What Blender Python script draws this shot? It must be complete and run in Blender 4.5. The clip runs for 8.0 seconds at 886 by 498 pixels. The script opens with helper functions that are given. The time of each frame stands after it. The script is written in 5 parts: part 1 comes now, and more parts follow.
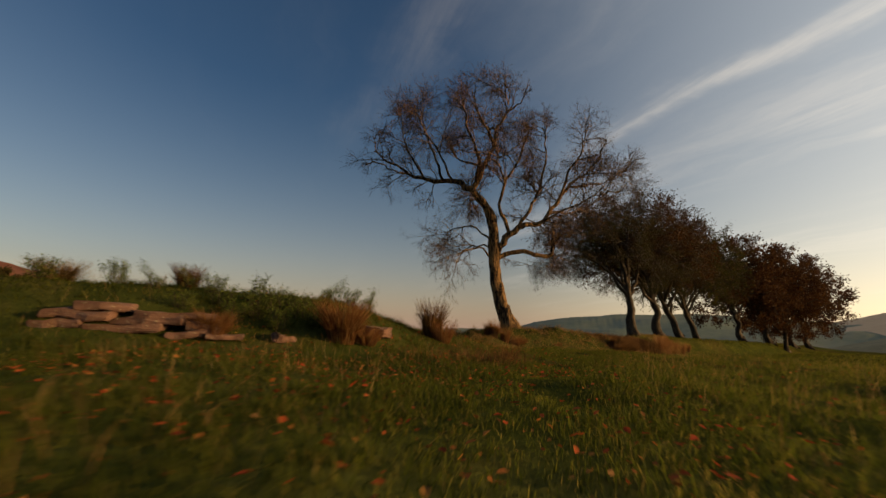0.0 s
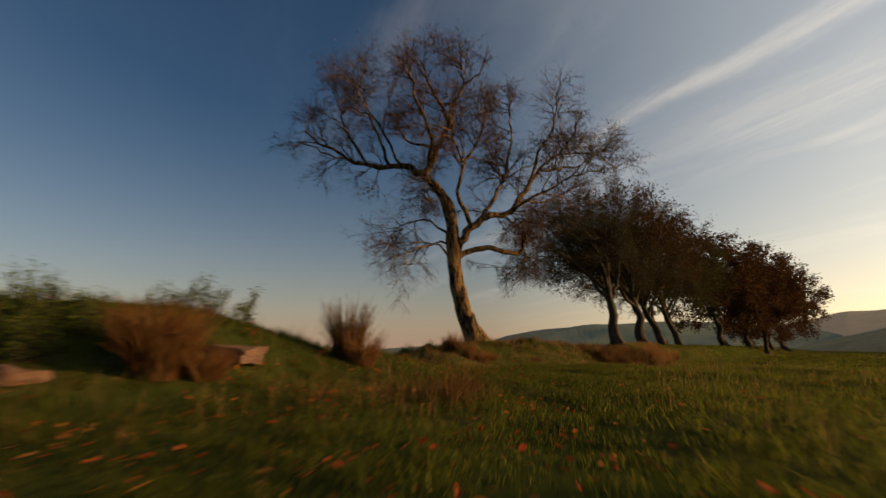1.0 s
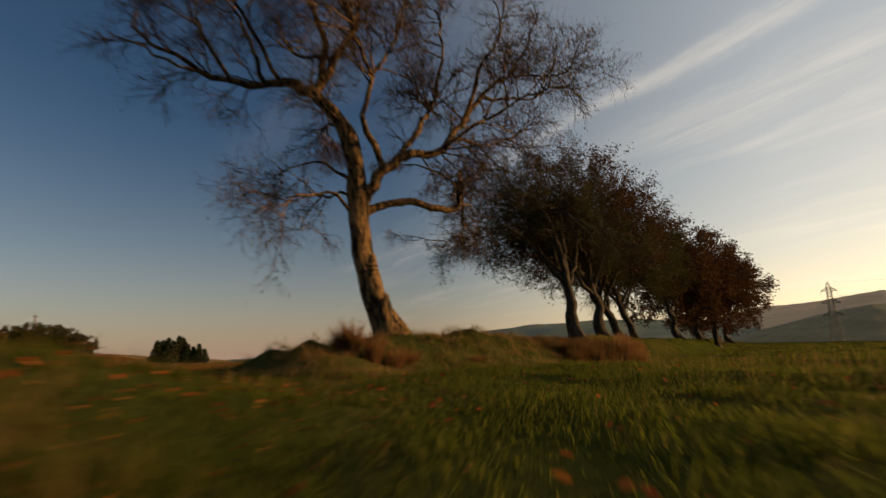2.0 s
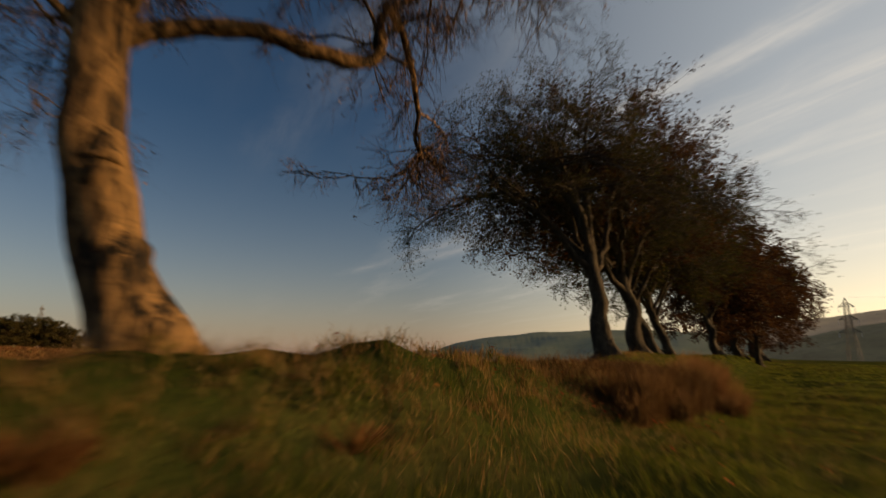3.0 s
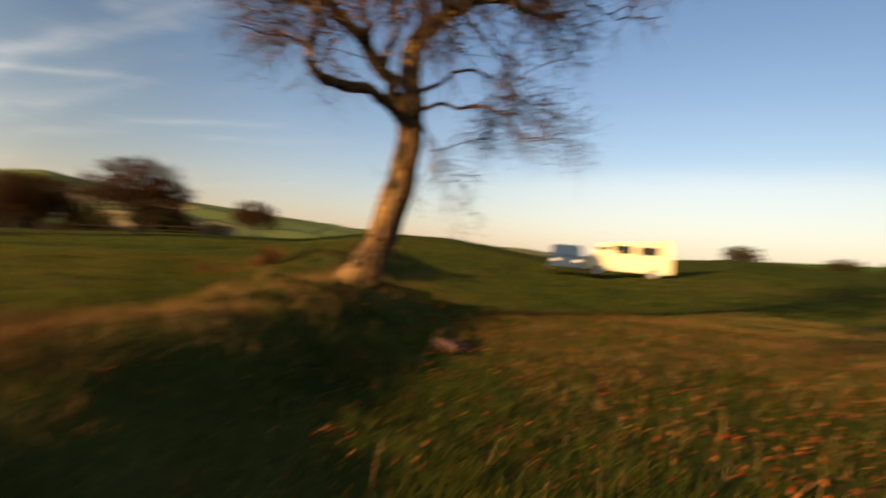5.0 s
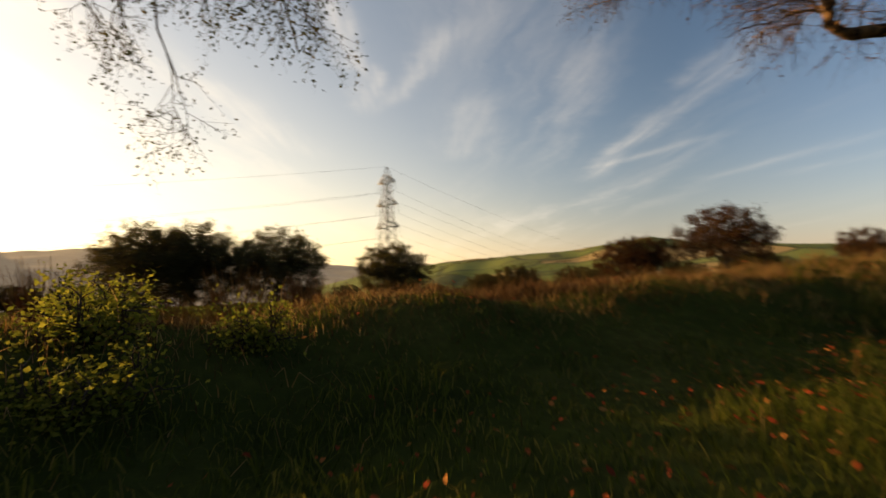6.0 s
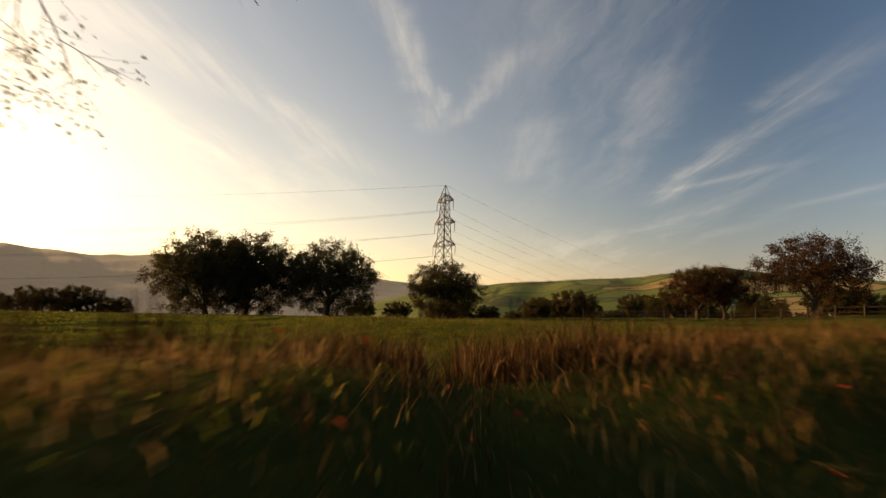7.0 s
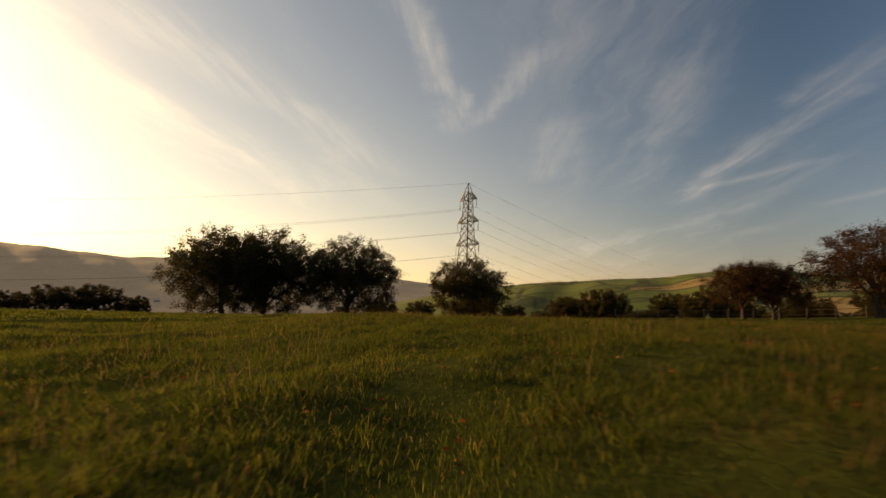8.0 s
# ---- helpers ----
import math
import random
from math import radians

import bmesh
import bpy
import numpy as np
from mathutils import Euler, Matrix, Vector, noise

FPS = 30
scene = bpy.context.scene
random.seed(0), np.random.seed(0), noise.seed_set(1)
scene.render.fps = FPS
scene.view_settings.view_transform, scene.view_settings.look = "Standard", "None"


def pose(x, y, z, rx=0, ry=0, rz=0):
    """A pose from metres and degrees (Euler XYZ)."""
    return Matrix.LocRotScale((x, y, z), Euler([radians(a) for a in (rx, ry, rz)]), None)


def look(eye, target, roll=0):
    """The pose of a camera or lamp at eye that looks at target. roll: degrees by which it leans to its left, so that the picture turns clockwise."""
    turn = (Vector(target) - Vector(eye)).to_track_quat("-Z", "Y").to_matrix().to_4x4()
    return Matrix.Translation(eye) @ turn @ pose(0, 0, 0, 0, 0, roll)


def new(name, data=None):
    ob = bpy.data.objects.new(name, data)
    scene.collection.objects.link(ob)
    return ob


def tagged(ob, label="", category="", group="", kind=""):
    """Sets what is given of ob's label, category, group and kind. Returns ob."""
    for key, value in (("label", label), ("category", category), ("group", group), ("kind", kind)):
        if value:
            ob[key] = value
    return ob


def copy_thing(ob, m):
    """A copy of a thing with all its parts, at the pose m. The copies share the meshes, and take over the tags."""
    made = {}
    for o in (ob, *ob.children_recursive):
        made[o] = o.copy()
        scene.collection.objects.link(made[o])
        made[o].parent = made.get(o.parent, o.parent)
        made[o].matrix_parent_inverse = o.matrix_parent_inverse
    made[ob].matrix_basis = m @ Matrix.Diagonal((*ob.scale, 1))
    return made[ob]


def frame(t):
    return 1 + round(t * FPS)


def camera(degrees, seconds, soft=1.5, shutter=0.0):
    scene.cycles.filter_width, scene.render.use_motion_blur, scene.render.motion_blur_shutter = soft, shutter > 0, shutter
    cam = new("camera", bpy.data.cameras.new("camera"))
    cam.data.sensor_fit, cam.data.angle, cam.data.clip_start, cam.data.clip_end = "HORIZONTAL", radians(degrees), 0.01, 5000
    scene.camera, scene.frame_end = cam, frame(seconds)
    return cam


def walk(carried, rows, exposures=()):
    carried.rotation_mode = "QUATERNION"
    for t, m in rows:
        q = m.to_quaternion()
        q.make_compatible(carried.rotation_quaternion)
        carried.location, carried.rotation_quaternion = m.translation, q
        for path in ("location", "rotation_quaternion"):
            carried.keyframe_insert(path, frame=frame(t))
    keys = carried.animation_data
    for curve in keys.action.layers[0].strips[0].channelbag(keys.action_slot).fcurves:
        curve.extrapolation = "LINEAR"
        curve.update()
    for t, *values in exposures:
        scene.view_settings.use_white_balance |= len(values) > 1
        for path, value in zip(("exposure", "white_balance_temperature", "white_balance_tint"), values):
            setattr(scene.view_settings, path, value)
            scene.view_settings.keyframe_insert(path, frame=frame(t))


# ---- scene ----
# camera and its way
cam = camera(83.0, 8.0, 1.5, 0.5)
PATH = [
    (0, pose(0.000, 0.000, 0.958, 99.37, -2.37, -0.10)),
    (0.5, pose(0.280, 1.256, 0.944, 99.56, -1.38, 0.19)),
    (1, pose(0.558, 2.887, 0.954, 101.35, 0.14, -3.14)),
    (1.5, pose(0.978, 4.825, 0.978, 101.44, 0.76, -6.97)),
    (2, pose(1.542, 6.947, 0.853, 101.61, 1.94, -9.37)),
    (2.2, pose(1.880, 7.808, 0.923, 101.45, 1.57, -10.98)),
    (3.3, pose(3.996, 13.863, 1.236, 102.70, -2.20, -5.37)),
    (3.4, pose(4.199, 14.379, 1.291, 102.72, -2.92, -0.24)),
    (3.5, pose(4.395, 14.892, 1.350, 102.55, -3.01, 5.41)),
    (3.7, pose(4.736, 15.916, 1.481, 102.29, -3.55, 18.83)),
    (3.9, pose(4.998, 16.929, 1.610, 101.43, -3.48, 35.08)),
    (4, pose(5.119, 17.382, 1.673, 101.48, -4.73, 44.54)),
    (4.1, pose(5.236, 17.815, 1.724, 100.86, -5.99, 53.07)),
    (4.2, pose(5.356, 18.230, 1.762, 99.71, -8.20, 61.35)),
    (4.5, pose(5.753, 19.391, 1.803, 97.21, -8.43, 88.53)),
    (4.8, pose(6.115, 20.386, 1.738, 92.77, -6.78, 115.90)),
    (5, pose(6.283, 20.936, 1.640, 90.32, -4.86, 133.53)),
    (5.3, pose(6.376, 21.568, 1.412, 89.32, -1.63, 158.30)),
    (5.5, pose(6.277, 21.839, 1.210, 90.41, 1.14, 172.68)),
    (5.6, pose(6.210, 21.887, 1.145, 91.06, 1.83, 178.66)),
    (5.8, pose(6.068, 21.844, 1.080, 92.50, 2.30, 188.26)),
    (6, pose(5.993, 21.724, 1.084, 93.78, 1.23, 194.99)),
    (6.5, pose(5.916, 20.974, 1.124, 95.41, -1.63, 201.35)),
    (7, pose(6.128, 19.901, 1.172, 96.01, -1.75, 201.30)),
    (7.5, pose(6.667, 18.551, 1.100, 96.76, -1.60, 201.68)),
    (8, pose(7.200, 17.307, 0.945, 96.02, -1.70, 203.97)),
]
walk(cam, PATH, [(0, 0.50, 8050, 10), (2.0, 0.36, 8050, 10), (2.2, 0.34, 8050, 10), (3.3, 0.25, 8000, 10), (3.5, 0.40, 7900, 10), (4.0, 1.10, 7750, 10), (4.2, 1.25, 7750, 10), (5.3, 1.25, 8000, 10), (5.5, 1.20, 8200, 10), (6.0, 1.12, 8300, 10), (6.5, 0.98, 8350, 10), (8.0, 0.56, 8500, 10)])

# ---------------------------------------------------------------- world, sun
SUN_AZ = 263.0      # degrees to the left of +y
SUN_EL = 11.0


def az_dir(az, el=0.0):
    a, e = radians(az), radians(el)
    return Vector((-math.sin(a) * math.cos(e), math.cos(a) * math.cos(e), math.sin(e)))


SUN_DIR = az_dir(SUN_AZ, SUN_EL)
sun = new("sun", bpy.data.lights.new("sun", "SUN"))
sun.data.energy, sun.data.angle, sun.data.color = 5.0, radians(0.9), (1.0, 0.62, 0.30)
sun.matrix_world = look((0, 0, 0), -SUN_DIR)


class Nodes:
    """Short hand for a node tree."""

    def __init__(self, tree):
        self.t = tree
        tree.nodes.clear()

    def add(self, kind, **inputs):
        n = self.t.nodes.new("ShaderNode" + kind)
        for key, value in inputs.items():
            self.put(n, key, value)
        return n

    def put(self, n, key, value):
        slot = n.inputs[int(key[1:])] if key[0] == "i" and key[1:].isdigit() else n.inputs[key.replace("_", " ")]
        if isinstance(value, bpy.types.NodeSocket):
            self.t.links.new(value, slot)
        else:
            slot.default_value = value

    def math(self, op, a, b=0.0, clamp=False):
        n = self.add("Math", i0=a, i1=b)
        n.operation, n.use_clamp = op, clamp
        return n.outputs[0]

    def vmath(self, op, a, b=(0, 0, 0)):
        n = self.add("VectorMath", i0=a, i1=b)
        n.operation = op
        return n

    def noise(self, vec, scale, detail=4.0, rough=0.55, distort=0.0):
        return self.add("TexNoise", Vector=vec, Scale=scale, Detail=detail, Roughness=rough, Distortion=distort).outputs["Fac"]

    def ramp(self, fac, stops):
        n = self.add("ValToRGB", Fac=fac)
        r = n.color_ramp
        while len(r.elements) < len(stops):
            r.elements.new(0.5)
        for e, (p, c) in zip(r.elements, stops):
            e.position, e.color = p, (*c, 1.0) if len(c) == 3 else c
        return n.outputs["Color"]

    def mix(self, fac, a, b, how="MIX"):
        n = self.t.nodes.new("ShaderNodeMix")
        n.data_type, n.blend_type = "RGBA", how
        for slot, value in ((n.inputs[0], fac), (n.inputs[6], a), (n.inputs[7], b)):
            if isinstance(value, bpy.types.NodeSocket):
                self.t.links.new(value, slot)
            else:
                slot.default_value = value if not isinstance(value, tuple) or len(value) == 4 else (*value, 1.0)
        return n.outputs[2]

    def smooth(self, x, lo, hi):
        n = self.add("MapRange", Value=x)
        n.interpolation_type = "SMOOTHSTEP"
        n.inputs[1].default_value, n.inputs[2].default_value = lo, hi
        return n.outputs[0]


# the cirrus wisps: along the wind from and to, place across it, skew, half width, strength
WISPS = ((0.4, 2.1, 1.39, -0.12, 0.074, 0.62), (1, 2.5, 0.32, -0.13, 0.108, 0.28), (0.4, 1.6, 1.94, -0.05, 0.135, 0.43), (0.6, 1.4, 2.4, -0.4, 0.162, 0.31),
         (2.8, 4.9, 1.58, -0.22, 0.095, 0.5), (2.5, 4.3, 1.92, -0.14, 0.108, 0.43), (-2.6, -1.2, 0.26, 0.02, 0.061, 0.56), (-2.5, -1.7, 0, -0.35, 0.068, 0.37),
         (-4.1, -1.5, -1.36, 0.03, 0.088, 0.62), (-3.9, -2.3, -3.2, -0.3, 0.121, 0.5), (-4, -2.6, -2.65, -0.28, 0.108, 0.5), (-2.8, -1.8, -0.77, 0.15, 0.108, 0.31),
         (-3.5, -2.3, -0.32, -0.1, 0.135, 0.28), (-3.4, -1.1, 1, 0.27, 0.162, 0.37), (-3.3, -1.2, 1.63, 0.2, 0.162, 0.37), (-3.7, -2.8, -1.65, -0.7, 0.081, 0.37),
         (-4.6, -2.9, -1.88, 0.14, 0.121, 0.31), (0, 3.9, -5.05, 0.65, 0.405, 0.31))


def build_world():
    w = bpy.data.worlds.new("sky")
    w.use_nodes = True
    scene.world = w
    n = Nodes(w.node_tree)
    sky = n.add("TexSky")
    sky.sky_type, sky.sun_disc = "NISHITA", False
    sky.sun_elevation, sky.sun_rotation = radians(SUN_EL), radians(360.0 - SUN_AZ)
    sky.air_density, sky.dust_density, sky.ozone_density, sky.altitude = 1.0, 1.2, 1.6, 300
    d = n.vmath("NORMALIZE", n.add("TexCoord").outputs["Generated"]).outputs[0]
    sep = n.add("SeparateXYZ", Vector=d)
    up = n.math("MAXIMUM", sep.outputs[2], 0.0)
    # cirrus sheet: the direction laid onto a flat layer, turned along the wind, drawn out into streaks
    flat = n.math("ADD", up, 0.04)
    px, py = n.math("DIVIDE", sep.outputs[0], flat), n.math("DIVIDE", sep.outputs[1], flat)
    a = radians(18.0)
    along = n.math("ADD", n.math("MULTIPLY", px, -math.sin(a)), n.math("MULTIPLY", py, math.cos(a)))
    cross = n.math("ADD", n.math("MULTIPLY", px, math.cos(a)), n.math("MULTIPLY", py, math.sin(a)))
    plane = n.add("CombineXYZ", X=px, Y=py).outputs[0]
    wob = n.math("MULTIPLY", n.math("SUBTRACT", n.noise(plane, 1.3, 5, 0.6), 0.5), 0.42)
    p1 = n.add("CombineXYZ", X=n.math("MULTIPLY", along, 0.22), Y=n.math("ADD", cross, wob), Z=3.7).outputs[0]
    streak = n.noise(p1, 2.1, 7, 0.6, 0.2)
    p2 = n.add("CombineXYZ", X=n.math("MULTIPLY", along, 0.35), Y=cross, Z=9.1).outputs[0]
    patch = n.noise(p2, 0.45, 3, 0.5)
    thin = n.math("MULTIPLY", n.smooth(streak, 0.44, 0.8), n.smooth(patch, 0.35, 0.62))
    # single drawn-out wisps: start and end along the wind, place across it, skew, half width, strength
    fibre = n.noise(n.add("CombineXYZ", X=n.math("MULTIPLY", along, 1.2), Y=n.math("MULTIPLY", cross, 9.0), Z=1.3).outputs[0], 1.0, 6, 0.65)
    fray = n.math("ADD", 0.15, n.math("MULTIPLY", n.smooth(fibre, 0.28, 0.72), 0.95))
    wisps = 0.0
    for lo, hi, mid, skew, wide, force in WISPS:
        off = n.math("SUBTRACT", n.math("ADD", cross, wob), n.math("ADD", mid, n.math("MULTIPLY", n.math("SUBTRACT", along, (lo + hi) / 2), skew)))
        gone = n.math("DIVIDE", off, wide)
        body = n.math("POWER", 2.718, n.math("MULTIPLY", n.math("MULTIPLY", gone, gone), -1.0))
        half = (hi - lo) / 2
        ends = n.math("SUBTRACT", 1.0, n.smooth(n.math("ABSOLUTE", n.math("SUBTRACT", along, (lo + hi) / 2)), half * 0.55, half * 1.15))
        wisps = n.math("ADD", wisps, n.math("MULTIPLY", n.math("MULTIPLY", body, ends), force))
    cloud = n.math("ADD", n.math("MULTIPLY", thin, 0.6), n.math("MULTIPLY", wisps, fray), True)
    cloud = n.math("MULTIPLY", cloud, n.smooth(up, 0.01, 0.12))
    # angle to the sun
    dot = n.math("MAXIMUM", n.vmath("DOT_PRODUCT", d, tuple(SUN_DIR)).outputs["Value"], 0.0)
    near = n.math("POWER", dot, 6.0)
    warm = n.math("MULTIPLY", n.math("POWER", dot, 2.0), n.math("POWER", n.math("SUBTRACT", 1.0, up), 3.0))
    halo = n.math("POWER", dot, 20.0)
    sheet = n.smooth(sep.outputs[1], -0.7, 0.7)     # the veil is thicker towards the north
    veil = n.math("MULTIPLY", n.math("POWER", dot, 1.15), n.math("ADD", 0.55, n.math("MULTIPLY", sheet, 1.15)))
    level = n.vmath("DOT_PRODUCT", d, tuple(Vector((SUN_DIR.x, SUN_DIR.y, 0)).normalized())).outputs["Value"]
    cloud = n.math("MULTIPLY", cloud, n.math("ADD", 0.04, n.math("MULTIPLY", n.smooth(level, -0.55, 0.3), 0.7)))
    # deeper blue overhead and away from the sun
    deep = n.math("MULTIPLY", n.smooth(up, 0.05, 0.55), n.math("MULTIPLY", n.math("SUBTRACT", 1.0, n.smooth(level, -0.1, 0.9)), n.math("SUBTRACT", 1.15, n.math("MULTIPLY", n.smooth(level, -0.45, -0.95), 0.55))))
    deep = n.math("MULTIPLY", deep, n.math("ADD", 0.4, n.math("MULTIPLY", n.smooth(sep.outputs[1], -0.5, 0.5), 0.6)))
    base = n.mix(1.0, sky.outputs[0], n.mix(deep, (0.90, 0.92, 1.02), (0.35, 0.58, 0.84)), "MULTIPLY")
    # paler blue to the south, away from the sun
    pale = n.math("MULTIPLY", n.math("SUBTRACT", 1.0, n.smooth(level, -0.4, 0.0)), n.math("SUBTRACT", 1.0, n.smooth(sep.outputs[1], -0.5, 0.4)))
    base = n.mix(1.0, base, n.mix(pale, (1.0, 1.0, 1.0), (1.25, 1.25, 1.3)), "MULTIPLY")
    # warm dusty air low over the horizon
    low = n.math("POWER", n.math("SUBTRACT", 1.0, up), 12.0)
    base = n.mix(n.math("MULTIPLY", low, 0.75), base, n.mix(n.math("POWER", dot, 1.2), (4.7, 3.3, 2.9), (17.0, 12.0, 5.5)))
    cloud_col = n.mix(near, (6.8, 6.6, 6.6), (19.0, 15.5, 10.5))
    col = n.mix(n.math("MULTIPLY", cloud, 0.75), base, cloud_col)
    # a pale sheet of cirrus low in the east, its upper edge sloping down to the north
    rim = n.math("ADD", n.math("ADD", up, n.math("MULTIPLY", wob, 0.05)), n.math("ADD", n.math("MULTIPLY", sep.outputs[0], 0.19), n.math("MULTIPLY", sep.outputs[1], 0.047)))
    pall = n.math("MULTIPLY", n.math("SUBTRACT", 1.0, n.smooth(rim, -0.05, 0.010)), n.math("SUBTRACT", 1.0, n.smooth(level, -0.95, -0.45)))
    col = n.mix(n.math("MULTIPLY", pall, 0.24), col, (7.4, 7.2, 6.6))
    # thin cirrus veil round the sun, which scatters its light forwards
    col = n.mix(1.0, col, n.mix(veil, (0, 0, 0), (2.6, 2.95, 3.25)), "ADD")
    col = n.mix(1.0, col, n.mix(warm, (0, 0, 0), (8.5, 6.0, 2.1)), "ADD")
    col = n.mix(1.0, col, n.mix(halo, (0, 0, 0), (8.5, 6.4, 3.2)), "ADD")
    bg = n.add("Background", Color=col, Strength=0.07)
    out = n.t.nodes.new("ShaderNodeOutputWorld")
    n.t.links.new(bg.outputs[0], out.inputs[0])


build_world()

# ---------------------------------------------------------------- materials


def material(name):
    m = bpy.data.materials.new(name)
    m.use_nodes = True
    return m, Nodes(m.node_tree)


def finish(m, n, colour, rough=0.9, bump=None, strength=0.3, dist=0.02, through_light=None, spec=0.3, metal=0.0, emit=None):
    b = n.add("BsdfPrincipled", Roughness=rough, Metallic=metal)
    n.put(b, "Base Color", colour if isinstance(colour, bpy.types.NodeSocket) else (*colour, 1.0))
    b.inputs["Specular IOR Level"].default_value = spec
    if bump is not None:
        bp = n.add("Bump", Height=bump, Strength=strength, Distance=dist)
        n.t.links.new(bp.outputs[0], b.inputs["Normal"])
    shader = b.outputs[0]
    # only the far hills use this: their haze is put in as glow
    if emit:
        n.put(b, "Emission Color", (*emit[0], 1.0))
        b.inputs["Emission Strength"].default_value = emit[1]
    if through_light is not None:
        tr = n.add("BsdfTranslucent")
        n.put(tr, "Color", colour if isinstance(colour, bpy.types.NodeSocket) else (*colour, 1.0))
        mx = n.add("MixShader", Fac=through_light)
        n.t.links.new(shader, mx.inputs[1])
        n.t.links.new(tr.outputs[0], mx.inputs[2])
        shader = mx.outputs[0]
    out = n.t.nodes.new("ShaderNodeOutputMaterial")
    n.t.links.new(shader, out.inputs[0])
    return m


def ground_material():
    m, n = material("pasture")
    p = n.add("TexCoord").outputs["Object"]
    big, mid, fine = n.noise(p, 0.11, 3), n.noise(p, 0.9, 5, 0.6), n.noise(p, 14, 6, 0.7)
    turf = n.ramp(mid, [(0.25, (0.016, 0.022, 0.006)), (0.5, (0.040, 0.054, 0.012)), (0.75, (0.085, 0.095, 0.024))])
    dry = n.ramp(fine, [(0.2, (0.040, 0.028, 0.010)), (0.8, (0.14, 0.10, 0.038))])
    col = n.mix(n.math("MULTIPLY", n.smooth(n.math("ADD", n.math("MULTIPLY", big, 0.6), n.math("MULTIPLY", mid, 0.4)), 0.47, 0.68), 0.7), turf, dry)
    col = n.mix(n.smooth(fine, 0.35, 0.75), n.mix(0.5, col, (0.025, 0.028, 0.010)), col)
    # enclosed fields of the valley
    cells = n.add("TexVoronoi", Vector=p, Scale=0.0085)
    tone = n.add("SeparateColor", Color=cells.outputs["Color"]).outputs[0]
    fields = n.ramp(tone, [(0.0, (0.045, 0.085, 0.018)), (0.45, (0.07, 0.13, 0.025)), (0.7, (0.10, 0.14, 0.04)), (1.0, (0.17, 0.13, 0.06))])
    away = n.smooth(n.vmath("LENGTH", p).outputs["Value"], 120, 260)
    col = n.mix(away, col, n.mix(n.math("MULTIPLY", mid, 0.5), fields, (0.04, 0.055, 0.02)))
    return finish(m, n, col, 0.95, n.math("ADD", fine, n.math("MULTIPLY", mid, 2.0)), 0.8, 0.04, spec=0.0)


def island_material(name, stops, rough=0.8, light=0.35, spec=0.2):
    """Leaves and blades: each its own shade."""
    m, n = material(name)
    r = n.add("NewGeometry").outputs["Random Per Island"]
    p = n.add("TexCoord").outputs["Object"]
    f = n.math("ADD", n.math("MULTIPLY", r, 0.75), n.math("MULTIPLY", n.noise(p, 0.7, 3), 0.3), True)
    return finish(m, n, n.ramp(f, stops), rough, through_light=light, spec=spec)


def bark_material(name, dark, light, band=0.0, scale=9.0, grain=0.35, span=(0.32, 0.66)):
    m, n = material(name)
    p = n.add("TexCoord").outputs["Object"]
    squash = n.vmath("MULTIPLY", p, (1.0, 1.0, grain)).outputs[0]
    a, b = n.noise(squash, scale, 6, 0.65, 0.6), n.noise(p, 2.2, 4, 0.6)
    col = n.ramp(n.math("ADD", n.math("MULTIPLY", a, 0.75), n.math("MULTIPLY", b, 0.25)), [(span[0], dark), (span[1], light)])
    if band:
        rings = n.noise(n.vmath("MULTIPLY", p, (2.0, 2.0, 16.0)).outputs[0], 1.6, 4, 0.6)
        col = n.mix(n.math("MULTIPLY", n.smooth(rings, 0.5, 0.68), band), col, dark)
    return finish(m, n, col, 0.9, n.math("ADD", a, b), 1.0, 0.06, spec=0.15)


def rock_material():
    m, n = material("sandstone")
    p = n.add("TexCoord").outputs["Object"]
    a, b = n.noise(p, 3.0, 6, 0.65), n.noise(p, 28.0, 5, 0.7)
    lay = n.noise(n.vmath("MULTIPLY", p, (1, 1, 9)).outputs[0], 2.2, 4, 0.6)
    col = n.ramp(n.math("ADD", n.math("MULTIPLY", a, 0.5), n.math("MULTIPLY", lay, 0.5)), [(0.3, (0.055, 0.032, 0.025)), (0.55, (0.12, 0.068, 0.05)), (0.75, (0.19, 0.125, 0.10))])
    col = n.mix(n.math("MULTIPLY", n.smooth(b, 0.56, 0.7), 0.55), col, (0.30, 0.31, 0.22))
    return finish(m, n, col, 0.92, n.math("ADD", lay, b), 0.7, 0.03, spec=0.2)


